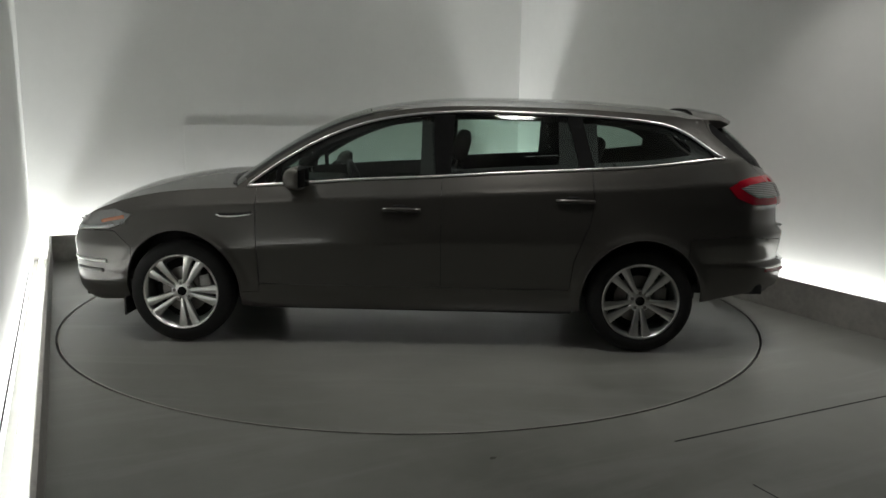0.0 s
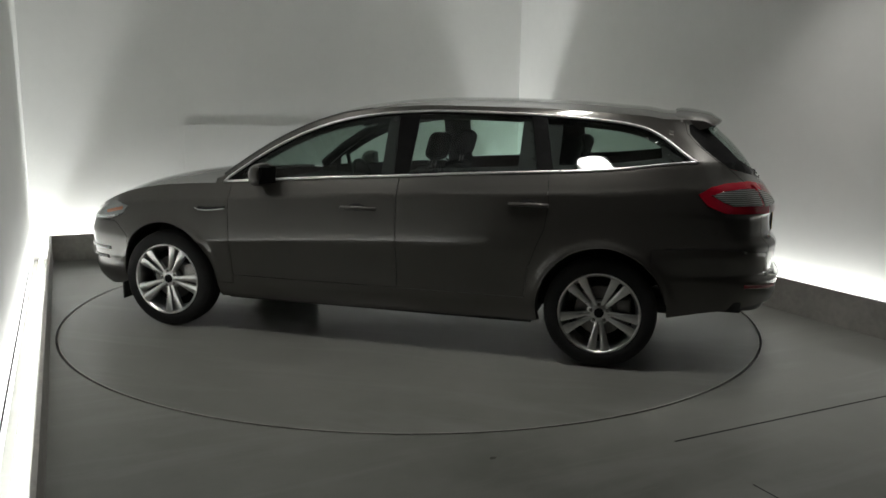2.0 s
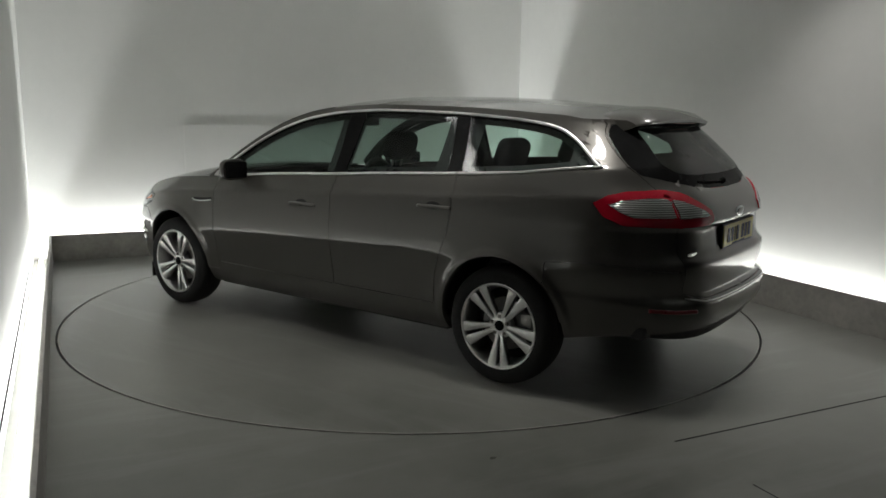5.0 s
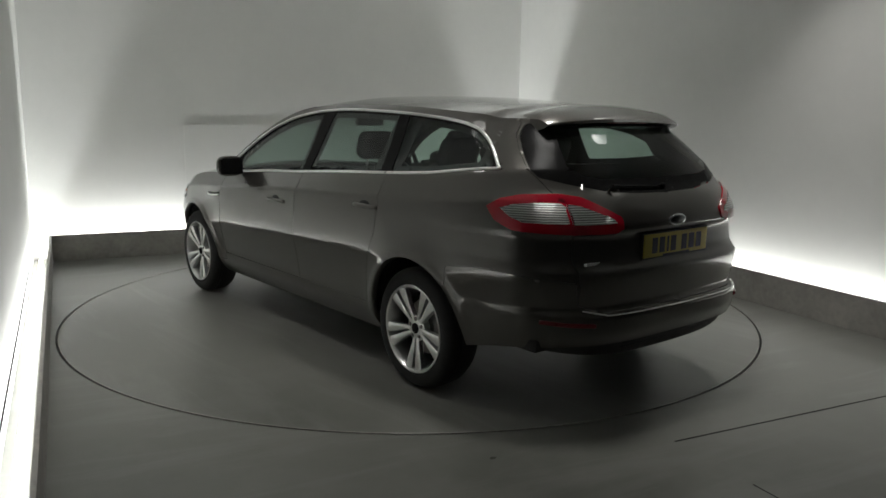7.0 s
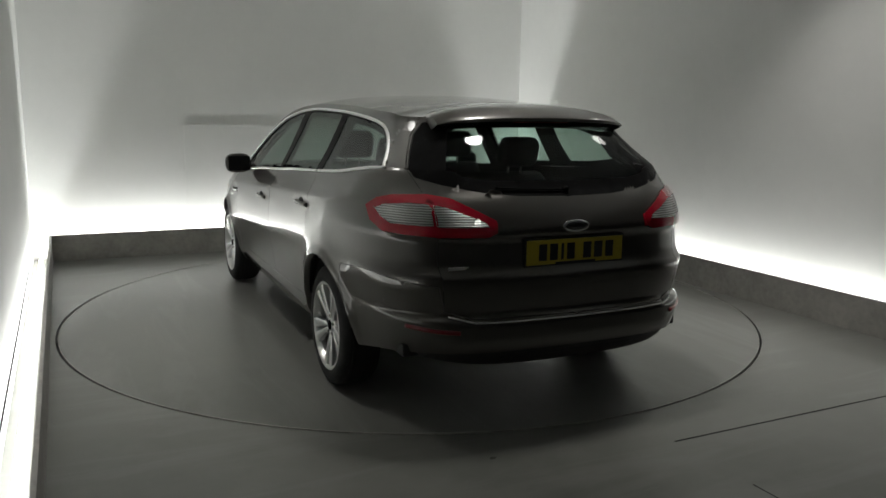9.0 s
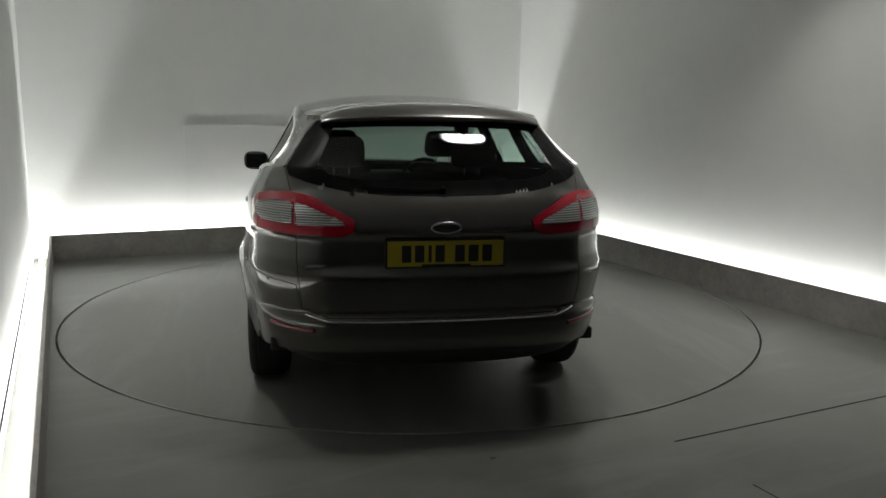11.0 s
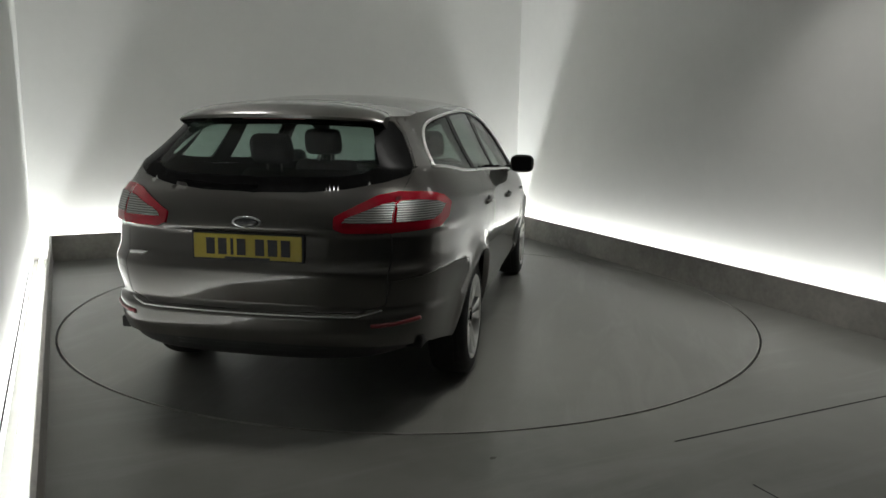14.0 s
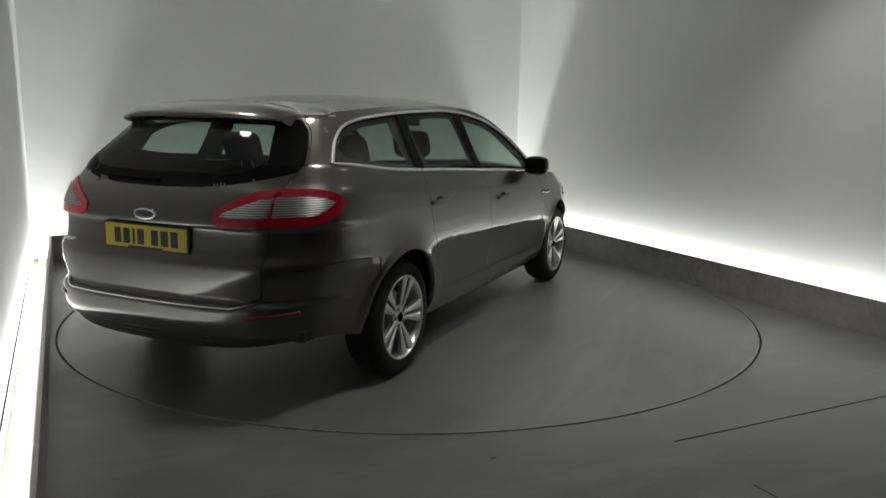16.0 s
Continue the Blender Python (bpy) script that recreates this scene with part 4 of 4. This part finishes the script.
# wheels
def wheel_mesh():
    t = bmesh.new()
    lathe(t, [(0.222, 0.045), (0.226, 0.058), (0.236, 0.066), (0.262, 0.070), (0.290, 0.066), (0.308, 0.056), (0.318, 0.044), (0.3225, 0.030), (0.3195, 0.027), (0.3195, 0.023), (0.324, 0.020),
              (0.325, 0.004), (0.3205, 0.002), (0.3205, -0.002), (0.325, -0.004), (0.324, -0.05), (0.318, -0.10), (0.300, -0.135), (0.262, -0.148), (0.226, -0.135), (0.222, -0.12)], 72)
    r = bmesh.new()
    lathe(r, [(0.224, 0.050), (0.236, 0.060), (0.2385, 0.065), (0.234, 0.069), (0.226, 0.067), (0.219, 0.058), (0.212, 0.035), (0.206, 0.0), (0.200, -0.06), (0.206, -0.12), (0.223, -0.13)], 72)
    s = bmesh.new()
    for k in range(5):
        a0 = -90 + 72 * k
        for side in (-1, 1):
            st = []
            for i, f in enumerate(np.linspace(0, 1, 9)):
                rad = 0.045 + (0.222 - 0.045) * f
                w = 0.0105 + 0.0185 * f ** 1.3
                off = side * (w + 0.0025 + 0.0110 * f)
                h = 0.052 + 0.012 * f - 0.010 * (1 - f) ** 2
                st.append((rad, off, w, h))
            rings = []
            for rad, off, w, h in st:
                ca, sa = math.cos(radians(a0)), math.sin(radians(a0))
                ring = []
                for dw, dh in ((-w, -0.030), (-w, -0.004), (-w * 0.6, 0.0), (w * 0.6, 0.0), (w, -0.004), (w, -0.030)):
                    o = off + dw
                    ring.append(s.verts.new((rad * ca - o * sa, h + dh, rad * sa + o * ca)))
                rings.append(ring)
            for p, q in zip(rings, rings[1:]):
                for i in range(6):
                    s.faces.new((p[i], p[(i + 1) % 6], q[(i + 1) % 6], q[i]))
            s.faces.new(rings[0]), s.faces.new(rings[-1])
    lathe(s, [(0.0, 0.044), (0.03, 0.044), (0.062, 0.040), (0.070, 0.034), (0.072, 0.0)], 40)
    c = bmesh.new()
    lathe(c, [(0.0, 0.052), (0.022, 0.051), (0.028, 0.047), (0.029, 0.040)], 30)
    n = bmesh.new()
    box(n, -0.009, 0.009, 0.036, 0.048, -0.009, 0.009, 0.003)
    d = bmesh.new()
    lathe(d, [(0.07, 0.0), (0.075, -0.02), (0.145, -0.022), (0.148, -0.030), (0.145, -0.045), (0.0, -0.045)], 48)
    # black disc filling the rim, standing for the shade behind the spokes
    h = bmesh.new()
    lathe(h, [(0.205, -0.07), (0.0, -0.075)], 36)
    k = bmesh.new()
    box(k, -0.175, -0.095, -0.075, -0.005, -0.075, 0.075, 0.012)
    return t, r, s, c, n, d, h, k


W = wheel_mesh()
MES = []
for nm, b, m in zip(("tyre", "rim", "spokes", "centre_cap", "wheel_nut", "brake_disc", "spoke_shade_disc", "brake_caliper"), W, (RUBBER, ALLOY, ALLOY, GLOSS, STEEL, STEEL, PIT_AND_SHADE, STEEL)):
    bmesh.ops.remove_doubles(b, verts=b.verts, dist=1e-5)
    bmesh.ops.recalc_face_normals(b, faces=b.faces)
    for f in b.faces:
        f.smooth = True
    for e in b.edges:
        if len(e.link_faces) == 2 and e.calc_face_angle(0) > radians(38):
            e.smooth = False
    me = bpy.data.meshes.new(nm)
    b.to_mesh(me)
    b.free()
    me.materials.append(m)
    MES.append((nm, me))
for ax in (AXLE, -AXLE):
    for s in (1, -1):
        wob = new("wheel")
        wob.parent = car
        wob["label"] = "silver five twin-spoke alloy wheel with black tyre"
        wob.matrix_local = pose(ax, s * 0.842, HUB_Z, 0, {(AXLE, 1): 12, (-AXLE, 1): 2, (AXLE, -1): 30, (-AXLE, -1): 17}[ax, s], 0 if s > 0 else 180)
        for nm, me in MES:
            for a in ([-54 + 72 * k for k in range(5)] if nm == "wheel_nut" else [None]):
                o = new(nm, me)
                o.parent = wob
                if a is not None:
                    o.location = (0.050 * math.cos(radians(a)), 0, 0.050 * math.sin(radians(a)))

# ---------------------------------------------------------------- inside the car
for s in (1, -1):
    bm = bmesh.new()
    sel = np.isin(SL, ["front_door", "rear_door"]) | ((SL == "body_side") & (SP[ST].mean(1)[:, 2] > 0.62) & (SP[ST].mean(1)[:, 2] < 1.19) & (SP[ST].mean(1)[:, 0] < 0.9) & (SP[ST].mean(1)[:, 0] > -2.2))
    used = {}
    for t in ST[sel][::1]:
        vs = []
        for i in t:
            if i not in used:
                x, y, z = SP[i]
                used[i] = bm.verts.new((x * 0.985, s * (y - 0.055), z))
            vs.append(used[i])
        try:
            bm.faces.new(vs)
        except ValueError:
            pass
    part("door_lining", bm, LINER, car, "dark inner door lining", smooth=True)
    # pillars and roof rail inside
    bm = bmesh.new()
    CM = SP[ST].mean(1)
    sel = (SL == "window_surround") | ((SL == "quarter_window") & (CM[:, 0] < -1.70 - 0.25 * (1.40 - CM[:, 2]))) | ((SL == "quarter_window") & (CM[:, 0] > -1.16)) | ((SL == "rear_door_window") & (CM[:, 0] < -0.92)) \
        | ((SL == "front_window") & (CM[:, 0] < -0.06)) | (np.isin(SL, ["quarter_window", "rear_door_window", "front_window"]) & (CM[:, 2] > dlo_top(CM[:, 0]) - 0.045)) \
        | (np.isin(SL, ["quarter_window", "rear_door_window"]) & (CM[:, 2] < belt(CM[:, 0]) + 0.045)) | ((SL == "body_side") & (SP[ST].mean(1)[:, 2] >= 1.19) & (SP[ST].mean(1)[:, 0] < 0.2))
    used = {}
    for t in ST[sel]:
        vs = []
        for i in t:
            if i not in used:
                x, y, z = SP[i]
                used[i] = bm.verts.new((x * 0.99, s * (y - 0.035), z - 0.004))
            vs.append(used[i])
        try:
            bm.faces.new(vs)
        except ValueError:
            pass
    part("pillar_lining", bm, LINER, car, "dark inner pillar lining", smooth=True)
for s in (1, -1):
    bm = bmesh.new()
    tube(bm, [Vector((x + 0.015, s * (float(side_y(x, float(edge(x)))) - 0.045), float(edge(x)) - 0.022)) for x in np.linspace(0.05, 1.0, 24)], 0.042, 10, 0.8)
    part("windscreen_pillar_lining", bm, LINER, car, "dark inner windscreen pillar lining", smooth=True)
for s in (1, -1):
    bm = bmesh.new()
    CM = SP[ST].mean(1)
    sel = np.isin(SL, ["body_side", "quarter_window", "window_surround"]) & (CM[:, 0] < -1.78) & (CM[:, 2] > 1.12) & (CM[:, 0] > -2.06)
    used = {}
    for t in ST[sel]:
        vs = []
        for i in t:
            if i not in used:
                x, y, z = SP[i]
                used[i] = bm.verts.new((x * 0.985, s * (y - 0.10), z - 0.01))
            vs.append(used[i])
        try:
            bm.faces.new(vs)
        except ValueError:
            pass
    part("rear_pillar_lining", bm, LINER, car, "dark inner rear pillar lining", smooth=True)
bm = bmesh.new()
use = [i for i in HIGH_IDX if -1.86 < SP[i][0] <= screen_first]
strips(bm, [[(x, y * 0.97, z - 0.03) for x, y, z in row] for row in cap_points(use, crown_roof, bow_roof)])
part("headlining", bm, HEADLINING, car, "pale grey headlining", smooth=True)
bm = bmesh.new()
box(bm, -2.2, 1.0, -0.78, 0.78, 0.36, 0.42, 0.01)
part("cabin_floor", bm, LINER, car, "dark carpet")
bm = bmesh.new()
box(bm, -2.22, -1.12, -0.62, 0.62, 0.965, 0.985, 0.008)
part("load_cover", bm, LINER, car, "black load cover")
bm = bmesh.new()
box(bm, 0.62, 1.06, -0.78, 0.78, 0.60, 0.955, 0.05)
part("dashboard", bm, LINER, car, "dark dashboard")
bm = bmesh.new()
ring = [Vector((0.50 + 0.06 * math.sin(a), -0.37 + 0.185 * math.cos(a), 0.90 + 0.175 * math.sin(a))) for a in np.linspace(0, 2 * math.pi, 33)[:-1]]
tube(bm, ring, 0.015, 8, closed=True)
box(bm, 0.49, 0.53, -0.545, -0.195, 0.88, 0.92, 0.012)
box(bm, 0.49, 0.54, -0.43, -0.31, 0.85, 0.95, 0.02)
part("steering_wheel", bm, BLACK, car, "black steering wheel", smooth=True, angle=50)
bm = bmesh.new()
box(bm, 0.30, 0.33, -0.12, 0.12, 1.345, 1.405, 0.014)
tube(bm, [Vector((0.33, 0, 1.38)), Vector((0.42, 0, 1.43))], 0.012, 8)
part("rear_view_mirror", bm, BLACK, car, "black rear-view mirror", smooth=True, angle=50)


def seat(x, y, wide, lean, top, name, heads):
    so = new(name)
    so.parent = car
    so["label"] = "dark cloth seat"
    bm = bmesh.new()
    box(bm, x - 0.02, x + 0.50, y - wide / 2, y + wide / 2, 0.42, 0.60, 0.05)
    part("cushion", bm, CLOTH, so, smooth=True, angle=60)
    bm = bmesh.new()
    box(bm, -0.065, 0.065, -wide / 2, wide / 2, 0.0, top, 0.05)
    for v in bm.verts:
        k = v.co.z / top
        v.co.y *= 1 - 0.10 * k ** 2
        v.co.x += 0.03 * math.cos(v.co.y / wide * 5) * (0.4 - k)
    m = pose(x, y, 0.52, 0, lean, 0)
    bmesh.ops.transform(bm, matrix=m, verts=bm.verts)
    part("backrest", bm, CLOTH, so, smooth=True, angle=60)
    for hy in heads:
        hb = bmesh.new()
        box(hb, -0.055, 0.055, -0.135, 0.135, top + 0.05, top + 0.235, 0.05)
        for v in hb.verts:
            v.co.y = v.co.y * (1 - 0.5 * max(0, (v.co.z - top - 0.14)) ) + hy
        bmesh.ops.transform(hb, matrix=m, verts=hb.verts)
        part("headrest", hb, CLOTH, so, smooth=True, angle=60)
        for d in (-0.045, 0.045):
            hb = bmesh.new()
            tube(hb, [Vector((0, hy + d, top - 0.03)), Vector((0, hy + d, top + 0.08))], 0.006, 8)
            bmesh.ops.transform(hb, matrix=m, verts=hb.verts)
            part("headrest_post", hb, STEEL, so)
    return so


seat(-0.10, 0.37, 0.50, -16, 0.60, "front_seat", (0.0,))
seat(-0.10, -0.37, 0.50, -16, 0.60, "front_seat", (0.0,))
seat(-0.93, 0.0, 1.36, -19, 0.60, "rear_seat", (-0.39, 0.39))



def motions():
    walk(car, [(t, pose(x, y, 0, 0, 0, a)) for t, x, y, a in TURN])
    walk(turntable, [(t, pose(0, 0, 0, 0, 0, a)) for t, x, y, a in TURN])


motions()
